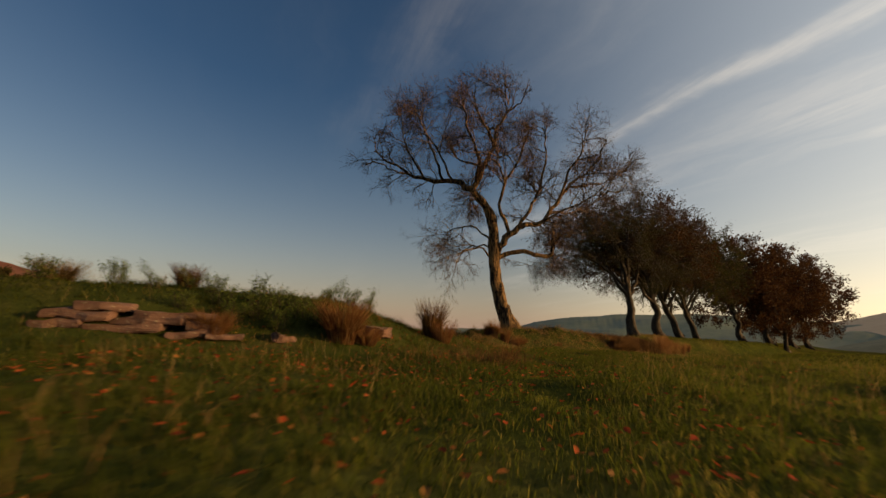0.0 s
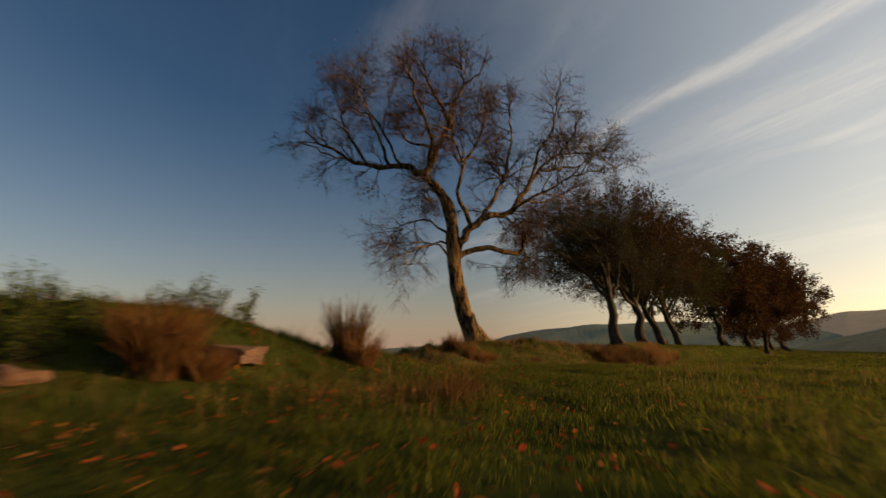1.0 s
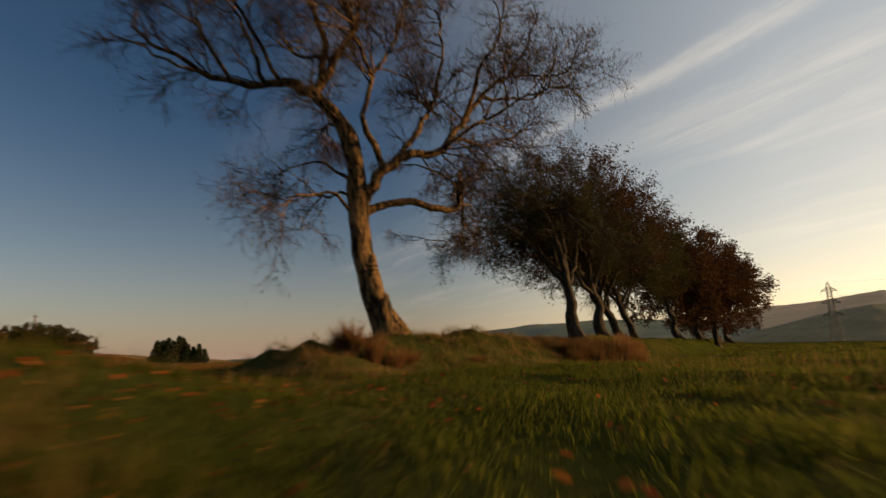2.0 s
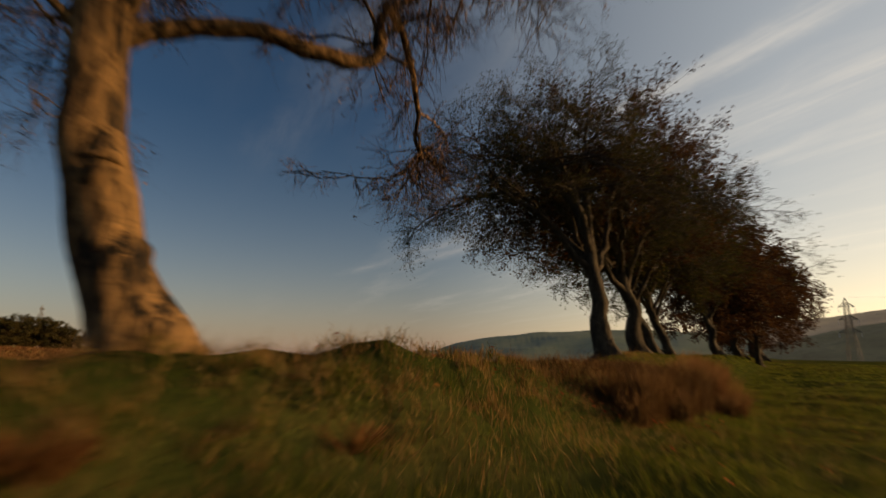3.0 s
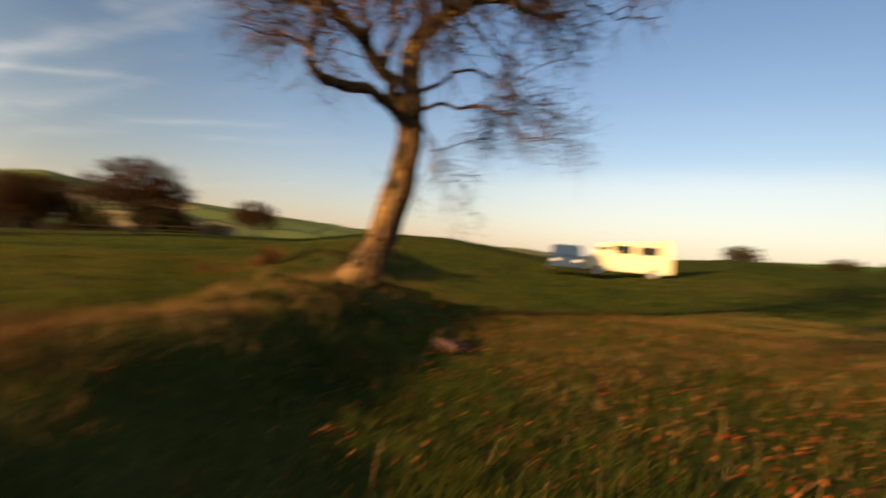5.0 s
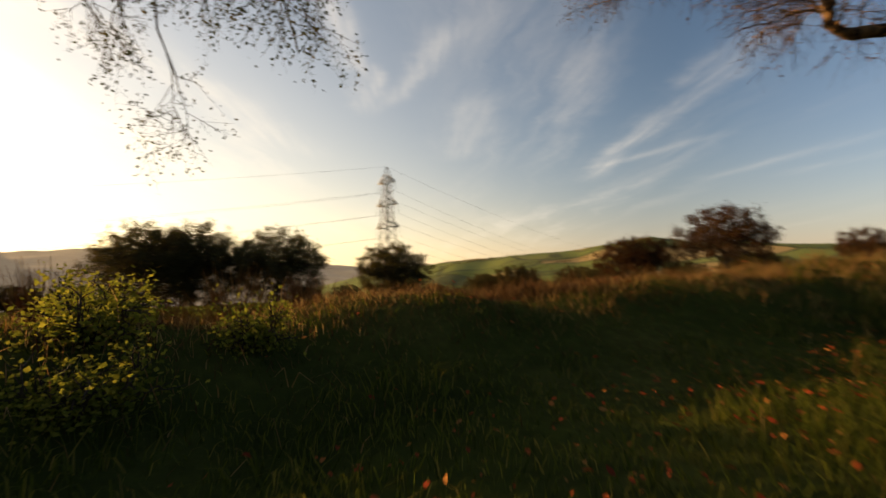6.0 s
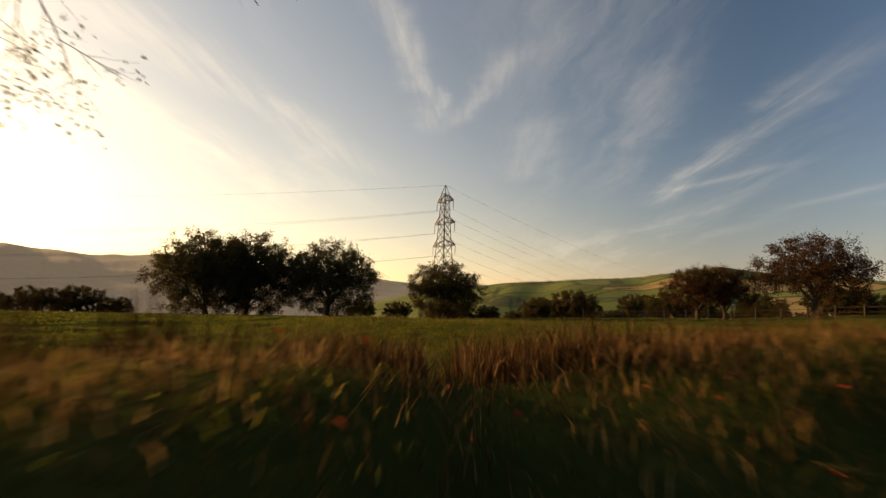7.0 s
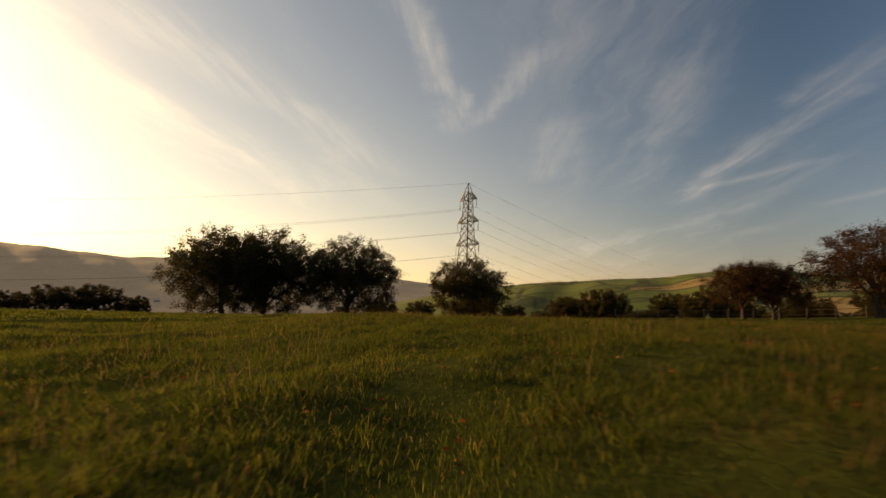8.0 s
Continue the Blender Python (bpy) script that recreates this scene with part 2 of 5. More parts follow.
def hill_material(name, low, mid, high, patch, emit=None, fields=False, meadow=None):
    m, n = material(name)
    p = n.add("TexCoord").outputs["Object"]
    a, b = n.noise(p, patch, 5, 0.6), n.noise(p, patch * 9, 4, 0.6)
    col = n.ramp(n.math("ADD", n.math("MULTIPLY", a, 0.7), n.math("MULTIPLY", b, 0.3)), [(0.35, low), (0.5, mid), (0.65, high)])
    if meadow:
        strip = n.ramp(n.noise(n.vmath("MULTIPLY", p, (1, 1, 6)).outputs[0], 0.012, 3), [(0.38, (0.18, 0.105, 0.045)), (0.52, (0.13, 0.085, 0.035)), (0.62, (0.075, 0.095, 0.025))])
        col = n.mix(n.smooth(n.math("ADD", n.add("SeparateXYZ", Vector=p).outputs[2], n.math("MULTIPLY", a, -30.0)), meadow[1], meadow[0]), col, strip)
    if fields:
        v = n.add("TexVoronoi", Vector=n.vmath("MULTIPLY", p, (1, 1, 0.2)).outputs[0], Scale=0.011)
        tone = n.add("SeparateColor", Color=v.outputs["Color"]).outputs[0]
        f = n.ramp(tone, [(0.0, (0.07, 0.10, 0.02)), (0.4, (0.10, 0.13, 0.03)), (0.7, (0.13, 0.15, 0.045)), (0.86, (0.24, 0.17, 0.08))])
        edge = n.add("TexVoronoi", Vector=n.vmath("MULTIPLY", p, (1, 1, 0.2)).outputs[0], Scale=0.011)
        edge.feature = "DISTANCE_TO_EDGE"
        f = n.mix(n.smooth(edge.outputs["Distance"], 0.02, 0.05), (0.03, 0.04, 0.015), f)
        col = n.mix(0.75, col, f)
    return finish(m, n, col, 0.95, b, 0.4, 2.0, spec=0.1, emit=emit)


def plain_material(name, colour, rough=0.6, metal=0.0, scale=6.0, vary=0.25, spec=0.4):
    m, n = material(name)
    p = n.add("TexCoord").outputs["Object"]
    f = n.noise(p, scale, 5, 0.6)
    dark = tuple(c * (1 - vary) for c in colour)
    return finish(m, n, n.ramp(f, [(0.3, dark), (0.7, colour)]), rough, f, 0.15, 0.01, spec=spec, metal=metal)


M_GROUND = ground_material()
M_GRASS = island_material("grass", [(0.0, (0.012, 0.018, 0.003)), (0.4, (0.040, 0.058, 0.008)), (0.75, (0.095, 0.105, 0.016)), (1.0, (0.20, 0.15, 0.045))], 0.7, 0.62, 0.08)
M_DRY = island_material("dry grass", [(0.0, (0.09, 0.05, 0.016)), (0.5, (0.20, 0.12, 0.045)), (1.0, (0.30, 0.21, 0.09))], 0.8, 0.4, 0.05)
M_REED = island_material("reddish dead grass", [(0.0, (0.030, 0.013, 0.006)), (0.5, (0.068, 0.035, 0.014)), (1.0, (0.19, 0.12, 0.048))], 0.8, 0.2, 0.05)
M_RUST = island_material("rusty rush", [(0.0, (0.06, 0.022, 0.010)), (0.5, (0.135, 0.062, 0.026)), (1.0, (0.24, 0.15, 0.065))], 0.8, 0.25, 0.05)
M_FALLEN = island_material("fallen leaves", [(0.0, (0.08, 0.02, 0.010)), (0.35, (0.22, 0.036, 0.014)), (0.65, (0.26, 0.065, 0.022)), (0.88, (0.28, 0.13, 0.035)), (1.0, (0.24, 0.14, 0.06))], 0.8, 0.25, 0.05)
M_BEECH_LEAF = island_material("beech leaves", [(0.0, (0.012, 0.017, 0.005)), (0.5, (0.032, 0.036, 0.009)), (0.8, (0.055, 0.048, 0.012)), (1.0, (0.10, 0.062, 0.016))], 0.8, 0.35, 0.04)
M_COPPER_LEAF = island_material("copper leaves", [(0.0, (0.022, 0.011, 0.005)), (0.5, (0.048, 0.022, 0.009)), (1.0, (0.078, 0.040, 0.014))], 0.8, 0.28, 0.04)
M_BIRCH_LEAF = island_material("birch leaves", [(0.0, (0.06, 0.028, 0.012)), (0.6, (0.13, 0.065, 0.02)), (1.0, (0.18, 0.13, 0.03))], 0.6, 0.35)
M_SHRUB_LEAF = island_material("shrub leaves", [(0.0, (0.022, 0.036, 0.010)), (0.5, (0.055, 0.085, 0.020)), (1.0, (0.20, 0.23, 0.04))], 0.8, 0.5, 0.05)
M_ELDER_LEAF = island_material("elder leaves", [(0.0, (0.05, 0.065, 0.012)), (0.5, (0.13, 0.145, 0.022)), (1.0, (0.24, 0.23, 0.04))], 0.85, 0.5, 0.03)
M_HEDGE_LEAF = island_material("hedge leaves", [(0.0, (0.026, 0.028, 0.010)), (0.6, (0.056, 0.050, 0.018)), (1.0, (0.095, 0.060, 0.022))], 0.85, 0.38, 0.03)
M_BIRCH = bark_material("birch bark", (0.009, 0.007, 0.005), (0.20, 0.120, 0.052), 0.3, 13.0, 0.22, (0.45, 0.57))
M_BIRCH_TWIG = bark_material("birch twig", (0.020, 0.013, 0.010), (0.058, 0.035, 0.025))
M_BEECH = bark_material("beech bark", (0.014, 0.012, 0.009), (0.075, 0.06, 0.042))
M_ROCK = rock_material()
M_STEEL = plain_material("galvanised steel", (0.12, 0.12, 0.115), 0.65, 0.5, 3.0)
M_GLASSY = plain_material("insulator glaze", (0.5, 0.52, 0.52), 0.25)
M_WIRE = plain_material("conductor", (0.07, 0.07, 0.07), 0.6, 0.5)

# ---------------------------------------------------------------- mesh helpers


def mesh_from(name, verts, faces, mats, smooth=False):
    me = bpy.data.meshes.new(name)
    verts = np.asarray(verts, float).reshape(-1, 3)
    if isinstance(faces, np.ndarray):
        k = faces.shape[1]
        me.vertices.add(len(verts))
        me.vertices.foreach_set("co", verts.ravel())
        me.loops.add(faces.size)
        me.loops.foreach_set("vertex_index", faces.ravel().astype(np.int32))
        me.polygons.add(len(faces))
        me.polygons.foreach_set("loop_start", np.arange(0, faces.size, k, dtype=np.int32))
        me.update(calc_edges=True)
        me.validate()
    else:
        me.from_pydata(verts.tolist(), [], faces)
        me.update()
    for mat in (mats if isinstance(mats, (list, tuple)) else [mats]):
        me.materials.append(mat)
    if smooth:
        me.polygons.foreach_set("use_smooth", np.ones(len(me.polygons), bool))
    return me


def part_mesh(name, me, parent, label=""):
    ob = new(name, me)
    ob.parent = parent
    return tagged(ob, label) if label else ob


def part(name, bm, mat, parent, label="", smooth=False):
    me = bpy.data.meshes.new(name)
    bm.to_mesh(me)
    bm.free()
    me.materials.append(mat)
    if smooth:
        me.polygons.foreach_set("use_smooth", np.ones(len(me.polygons), bool))
    return part_mesh(name, me, parent, label)


def thing(name, x, y, z, label, category, group="", turn=0.0, kind=""):
    ob = new(name)
    ob.matrix_world = pose(x, y, z, 0, 0, turn)
    return tagged(ob, label, category, group, kind)


# ---------------------------------------------------------------- the lie of the land
BIRCH = np.array([1.65, 15.5])      # foot of the birch, where the bank begins
BANK_U = np.array([0.69, 0.724])    # along the bank
BANK_V = np.array([0.724, -0.69])   # across it, towards the open field


def sstep(x, lo, hi):
    t = np.clip((x - lo) / (hi - lo), 0, 1)
    return t * t * (3 - 2 * t)


def waves(x, y, scale, seed):
    """Cheap smooth unevenness."""
    r = np.random.RandomState(seed)
    z = np.zeros_like(x)
    for k in range(7):
        a, f, p = r.uniform(0, 6.28), r.uniform(0.6, 1.7) / scale, r.uniform(0, 6.28)
        z = z + np.sin((x * np.cos(a) + y * np.sin(a)) * f * 6.28 + p) / 7
    return z


SLOPE_AZ = np.array([-180, -157, -130, -115, -80, -50, -42, -15, 5, 15, 32, 42, 54, 67, 78, 95, 104, 110, 117, 123, 133, 142, 151, 163, 172, 180], float)
SLOPE = np.array([-0.013, -0.031, -0.032, -0.028, -0.012, 0, 0.003, -0.014, -0.01, -0.009, -0.001, 0.008, 0.018, 0.032, 0.042, 0.043, 0.052, 0.035, 0.013, 0.025, 0.05, 0.05, 0.0176, 0.008, -0.007, -0.013])
FAR_AZ = np.array([-180, -165, -145, -60, -45, -20, -5, 15, 40, 80, 115, 155, 175, 180], float)
FAR_Z = np.array([-20, -40, -55, -60, -45, -60, -55, -14, 6, 18, 8, -6, -14, -20], float)
CREST_U = (-3, -1, 0.3, 1.9, 3.0, 4.2, 4.9, 5.45, 6.0, 6.6, 7.1, 8.0, 9.0, 12, 20)
CREST_Z = (0.95, 1.0, 1.15, 1.14, 1.08, 1.04, 1.02, 0.93, 1.04, 0.98, 0.92, 0.95, 1.15, 1.16, 1.12)
MOUND_AXIS = ((-0.65, 9.4), (-2.05, 8.3), (-4.3, 7.15), (-6.3, 6.8), (-8.4, 7.1))


def ridge(u):
    """How far the crest of the bank swings out of the straight line."""
    return np.interp(u, (-2, 0, 2, 5.5, 6.4, 7.3, 9, 11), (0.2, 0.3, 1.0, 1.3, 1.45, 1.3, 0.6, 0.3)) + 0.08 * np.sin(u * 1.7)


def height(x, y):
    x, y = np.asarray(x, float), np.asarray(y, float)
    dx, dy = x - 4.5, y - 21.0
    r = np.hypot(dx, dy) + 1e-6
    az = np.degrees(np.arctan2(-dx, dy))
    s = np.interp(az, SLOPE_AZ, SLOPE)
    z = 0.58 + s * np.clip(r - 12, 0, 66) * sstep(r, 8, 36)
    z = z + (np.interp(az, FAR_AZ, FAR_Z) - z) * sstep(r, 45, 420) ** 1.2 * sstep(r, 45, 160)
    # bank
    u = (x - BIRCH[0]) * BANK_U[0] + (y - BIRCH[1]) * BANK_U[1]
    v = (x - BIRCH[0]) * BANK_V[0] + (y - BIRCH[1]) * BANK_V[1]
    v = v - ridge(u)
    mask = sstep(u, -2.35, -1.5) * (1 - sstep(u, 62, 75))
    z = z - 0.33 * sstep(v, 0.2, 2.2) * sstep(u, 1.0, 7.0) * (1 - sstep(r, 18, 45))
    z = z + 0.08 * sstep(-v, 0.4, 2.0) * sstep(u, -4, -1) * (1 - sstep(r, 10, 30))
    crest = np.interp(u, CREST_U, CREST_Z) + 0.02 * np.sin(u * 5.1)
    side = np.where(v > 0, np.exp(-(np.abs(v) / 0.95) ** 2.6), np.exp(-(np.abs(v) / np.interp(u, (0, 2, 5, 8, 10), (1.2, 1.0, 0.8, 0.8, 1.2))) ** 2.4))
    z = z + np.maximum(crest - z, 0) * side * mask
    lumps = waves(x, y, 0.8, 33) + 0.6 * waves(x, y, 0.42, 34)
    z = z + 0.16 * lumps * sstep(side, 0.02, 0.5) * mask * (1 - sstep(u, 2.6, 4.2))
    # spoil mound
    best = np.full_like(r, 9.0)
    tall = np.zeros_like(r)
    for k in range(len(MOUND_AXIS) - 1):
        a, b = np.array(MOUND_AXIS[k]), np.array(MOUND_AXIS[k + 1])
        t = np.clip(((x - a[0]) * (b - a)[0] + (y - a[1]) * (b - a)[1]) / ((b - a) @ (b - a)), 0, 1)
        d = np.hypot(x - a[0] - t * (b - a)[0], y - a[1] - t * (b - a)[1])
        h = np.interp(k + t, [0, 0.27, 0.7, 1, 2, 3, 4], [0.36, 0.52, 0.76, 0.82, 0.82, 0.79, 0.05])
        tall = np.where(d < best, h, tall)
        best = np.minimum(best, d)
    z = z + tall * np.exp(-(best / 1.45) ** 2.6)
    # the rise beyond the field
    z = z + 2.4 * sstep(r, 116, 142) * (1 - sstep(r, 175, 240)) * sstep(az, 22, 27) * (1 - sstep(az, 38, 50))
    # unevenness
    z = z + 0.045 * waves(x, y, 1.4, 3) + 0.016 * waves(x, y, 0.55, 8) + 0.07 * waves(x, y, 3.1, 6) * sstep(v, 1.5, 4) + 0.05 * waves(x, y, 4.5, 4) * sstep(r, 3, 9) + 1.6 * waves(x, y, 160, 5) * sstep(r, 120, 400)
    return z


def zat(x, y):
    return float(height(np.array([x]), np.array([y]))[0])


def build_ground():
    near = np.arange(0, 20.01, 0.27)
    step, out = 0.27, [near[-1]]
    while out[-1] < 4300:
        step *= 1.085
        out.append(out[-1] + step)
    half = np.concatenate([near, out[1:]])
    axis = np.concatenate([-half[:0:-1], half])
    X, Y = np.meshgrid(axis + 3.0, axis + 15.0)
    V = np.stack([X, Y, height(X, Y)], -1).reshape(-1, 3)
    n = len(axis)
    i = (np.arange(n - 1)[:, None] * n + np.arange(n - 1)[None]).ravel()
    F = np.stack([i, i + 1, i + n + 1, i + n], 1)
    ob = new("ground", mesh_from("ground", V, F, M_GROUND, True))
    tagged(ob, "uneven rough pasture of green and straw-coloured turf", "ground", kind="structure")


build_ground()

# far skyline: elevation in degrees by azimuth, as seen from the bank
def hill(name, label, mat, az0, az1, table, r0, r1, seed):
    az = np.linspace(az0, az1, int((az1 - az0) * 6) + 1)
    tz, te = zip(*table)
    rs = np.concatenate([np.linspace(r0, r1, 22), r1 * np.array([1.1, 1.25, 1.5])])
    A, R = np.meshgrid(np.radians(az), rs)
    X, Y = 4.5 - np.sin(A) * R, 21 + np.cos(A) * R

    def surface(A, R):
        X, Y = 4.5 - np.sin(A) * R, 21 + np.cos(A) * R
        e = np.interp(np.degrees(A), tz, te)
        top = 1.0 + np.tan(np.radians(e)) * r1 + waves(X, Y, r1 * 0.12, seed) * r1 * 0.0014 + waves(X, Y, r1 * 0.012, seed + 5) * r1 * 0.0007
        f = sstep(R, r0 - 1, r1) ** 0.9
        foot = height(4.5 - np.sin(A) * r0, 21 + np.cos(A) * r0) - 4.0
        Z = foot + (top - foot) * f + waves(X, Y, r1 * 0.10, seed + 1) * r1 * 0.006 * np.sin(np.pi * np.clip((R - r0) / (r1 - r0), 0, 1))
        return np.where(R > r1 * 1.01, top - (R - r1) * 0.12, Z)

    Z = surface(A, R)
    V = np.stack([X, Y, Z], -1).reshape(-1, 3)
    n = len(az)
    i = (np.arange(len(rs) - 1)[:, None] * n + np.arange(n - 1)[None]).ravel()
    F = np.stack([i, i + n, i + n + 1, i + 1], 1)
    tagged(new(name, mesh_from(name, V, F, mat, True)), label, "hill", kind="structure")
    return surface


M_RED_HILL = hill_material("bracken moor", (0.065, 0.030, 0.018), (0.12, 0.046, 0.026), (0.16, 0.11, 0.045), 0.006, meadow=(0.0, 26.0))
M_GREEN_HILL = hill_material("hill pasture", (0.06, 0.08, 0.02), (0.09, 0.115, 0.03), (0.13, 0.12, 0.05), 0.006, None, True)
# blue haze of distance painted in as a faint emission
M_HAZY_HILL = hill_material("distant moor with blue haze glow", (0.035, 0.055, 0.030), (0.06, 0.085, 0.042), (0.09, 0.10, 0.055), 0.004, ((0.30, 0.36, 0.46), 0.045))
# dark slopes; the warm backlit haze over them is emission, not sunlight
M_HAZE_GLOW_HILL = hill_material("moor with warm haze glow", (0.018, 0.022, 0.012), (0.038, 0.042, 0.022), (0.065, 0.062, 0.032), 0.008, ((0.64, 0.51, 0.42), 0.13))
hill("moor_hill", "round moorland hill red with autumn bracken", M_RED_HILL, 10, 118,
     [(10, -1.0), (14, -0.1), (22, 0.6), (31.6, 1.6), (36.7, 2.8), (44.6, 4.7), (52, 5.1), (59, 4.85), (65.5, 4.35), (73.6, 2.8), (78, 1.2), (90, 0.6), (118, 0.4)], 420, 1100, 11)
pasture_side = hill("pasture_hill", "green hillside divided into small hedged fields", M_GREEN_HILL, 112, 212,
     [(112, 0.5), (120, 0.8), (144, 1.7), (157, 2.6), (168, 3.4), (172.5, 4.1), (175.5, 3.7), (180, 3.1), (187, 2.7), (194, 2.3), (198, 1.8), (204, 1.0), (212, -1.0)], 260, 900, 13)
valley_side = hill("valley_hill", "hazy valley side against the low sun", M_HAZE_GLOW_HILL, 200, 336,
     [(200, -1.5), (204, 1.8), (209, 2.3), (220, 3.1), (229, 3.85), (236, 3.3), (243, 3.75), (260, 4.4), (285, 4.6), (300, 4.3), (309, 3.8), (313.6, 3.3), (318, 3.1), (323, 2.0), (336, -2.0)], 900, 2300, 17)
# dark green woods, with a thinner haze added as slight emission
M_NEAR_RIDGE = hill_material("dark valley woods with haze glow", (0.016, 0.022, 0.010), (0.034, 0.044, 0.018), (0.065, 0.070, 0.030), 0.02, ((0.50, 0.46, 0.36), 0.055))
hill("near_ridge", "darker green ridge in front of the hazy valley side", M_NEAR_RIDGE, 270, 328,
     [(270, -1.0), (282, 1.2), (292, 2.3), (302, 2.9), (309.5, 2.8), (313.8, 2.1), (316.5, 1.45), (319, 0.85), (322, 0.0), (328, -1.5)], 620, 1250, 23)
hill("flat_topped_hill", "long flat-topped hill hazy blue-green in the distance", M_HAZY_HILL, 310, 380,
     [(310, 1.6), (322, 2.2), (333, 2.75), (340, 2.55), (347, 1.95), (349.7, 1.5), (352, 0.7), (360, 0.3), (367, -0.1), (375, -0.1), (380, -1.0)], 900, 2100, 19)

# ---------------------------------------------------------------- branching


def unit(a):
    return a / np.maximum(np.linalg.norm(a, axis=-1, keepdims=True), 1e-9)


def sweep(P, R, n, lump=0.0):
    """Round sticks along many polylines at once: P (N, k, 3), R (N, k); lump roughens thick ones."""
    N, k, _ = P.shape
    T = np.empty_like(P)
    T[:, 1:-1] = P[:, 2:] - P[:, :-2]
    T[:, 0], T[:, -1] = P[:, 1] - P[:, 0], P[:, -1] - P[:, -2]
    T = unit(T)
    ref = np.where(np.abs(T[:, :1, 2:3]) > 0.9, np.array([1.0, 0, 0]), np.array([0, 0, 1.0]))
    A = unit(np.cross(T, np.broadcast_to(ref, T.shape)))
    B = np.cross(T, A)
    ang = np.arange(n) * 2 * np.pi / n
    R = R[:, :, None] * np.ones(n)
    if lump:
        q = P[:, :, None] + R[..., None] * (A[:, :, None] * np.cos(ang)[None, None, :, None] + B[:, :, None] * np.sin(ang)[None, None, :, None])
        R = R * (1 + lump * (np.sin(q[..., 0] * 21 + 3 * q[..., 2]) + np.sin(q[..., 1] * 17 - 2.5 * q[..., 2] + 1) + 0.8 * np.sin(q[..., 2] * 11 + q[..., 0] * 9)))
    V = P[:, :, None] + R[..., None] * (A[:, :, None] * np.cos(ang)[None, None, :, None] + B[:, :, None] * np.sin(ang)[None, None, :, None])
    base = (np.arange(N) * k * n)[:, None, None] + (np.arange(k - 1) * n)[None, :, None]
    j = np.arange(n)[None, None]
    q = np.stack([base + j, base + (j + 1) % n, base + n + (j + 1) % n, base + n + j], -1)
    return V.reshape(-1, 3), q.reshape(-1, 4)


def resample(pts, k):
    """A smooth curve through a few points, as k points."""
    p = np.array(pts, float)
    t = np.arange(len(p))
    s = np.linspace(0, len(p) - 1, k)
    i = np.clip(s.astype(int), 0, len(p) - 2)
    f = (s - i)[:, None]
    g = np.vstack([2 * p[0] - p[1], p, 2 * p[-1] - p[-2]])
    a, b, c, d = g[i], g[i + 1], g[i + 2], g[i + 3]
    return 0.5 * (2 * b + (c - a) * f + (2 * a - 5 * b + 4 * c - d) * f ** 2 + (3 * b - a - 3 * c + d) * f ** 3)


def spawn(rng, P, R, m, length, spread, bias, wander, k, thin, start=0.25, pull=(0, 0, 0), tip=0.35):
    """m shoots from each polyline: (N, k0, 3) to (N * m, k, 3)."""
    N, k0, _ = P.shape
    idx = np.repeat(np.arange(N), m)
    f = (start + (1 - start) * rng.uniform(0, 1, N * m) ** 0.8) * (k0 - 1.001)
    i = f.astype(int)
    w = (f - i)[:, None]
    pos = P[idx, i] * (1 - w) + P[idx, i + 1] * w
    tan = unit(P[idx, i + 1] - P[idx, i])
    side = unit(np.cross(tan, rng.normal(size=tan.shape)))
    a = rng.uniform(spread[0], spread[1], N * m)[:, None]
    d = unit(tan * np.cos(a) + side * np.sin(a) + np.array(bias))
    L = rng.uniform(length[0], length[1], N * m)[:, None] * (1.15 - 0.5 * (f / k0))[:, None]
    out = [pos]
    for s in range(k - 1):
        d = unit(d + wander * rng.normal(size=d.shape) + np.array(pull))
        out.append(out[-1] + d * L / (k - 1))
    r0 = np.minimum(R[idx, i] * 0.75, thin)
    rad = r0[:, None] * np.linspace(1, tip, k)[None]
    return np.stack(out, 1), rad


def leaf_quads(rng, P, size, per, spread=0.06, along=0.45):
    """Small folded leaves along twigs: one island of two triangles each."""
    N, k, _ = P.shape
    idx = np.repeat(np.arange(N), per)
    f = rng.uniform(0.15, 1, N * per) * (k - 1.001)
    i = f.astype(int)
    w = (f - i)[:, None]
    pos = P[idx, i] * (1 - w) + P[idx, i + 1] * w + rng.normal(size=(N * per, 3)) * spread
    a = unit(rng.normal(size=pos.shape) + along * unit(P[idx, i + 1] - P[idx, i]))
    b = unit(np.cross(a, rng.normal(size=a.shape)))
    c = np.cross(a, b)
    s = rng.uniform(size[0], size[1], len(pos))[:, None]
    V = np.stack([pos, pos + a * s * 0.5 + b * s * 0.32 + c * s * 0.08, pos + a * s, pos + a * s * 0.5 - b * s * 0.32 + c * s * 0.08], 1)
    q = np.arange(len(pos))[:, None] * 4
    F = np.concatenate([q + [0, 1, 2], q + [0, 2, 3]])
    return V.reshape(-1, 3), F


def joined(batches, lump=0.0):
    Vs, Fs, o = [], [], 0
    for (P, R), n in batches:
        V, F = sweep(P, R, n, lump)
        Vs.append(V), Fs.append(F + o)
        o += len(V)
    return np.concatenate(Vs), np.concatenate(Fs)


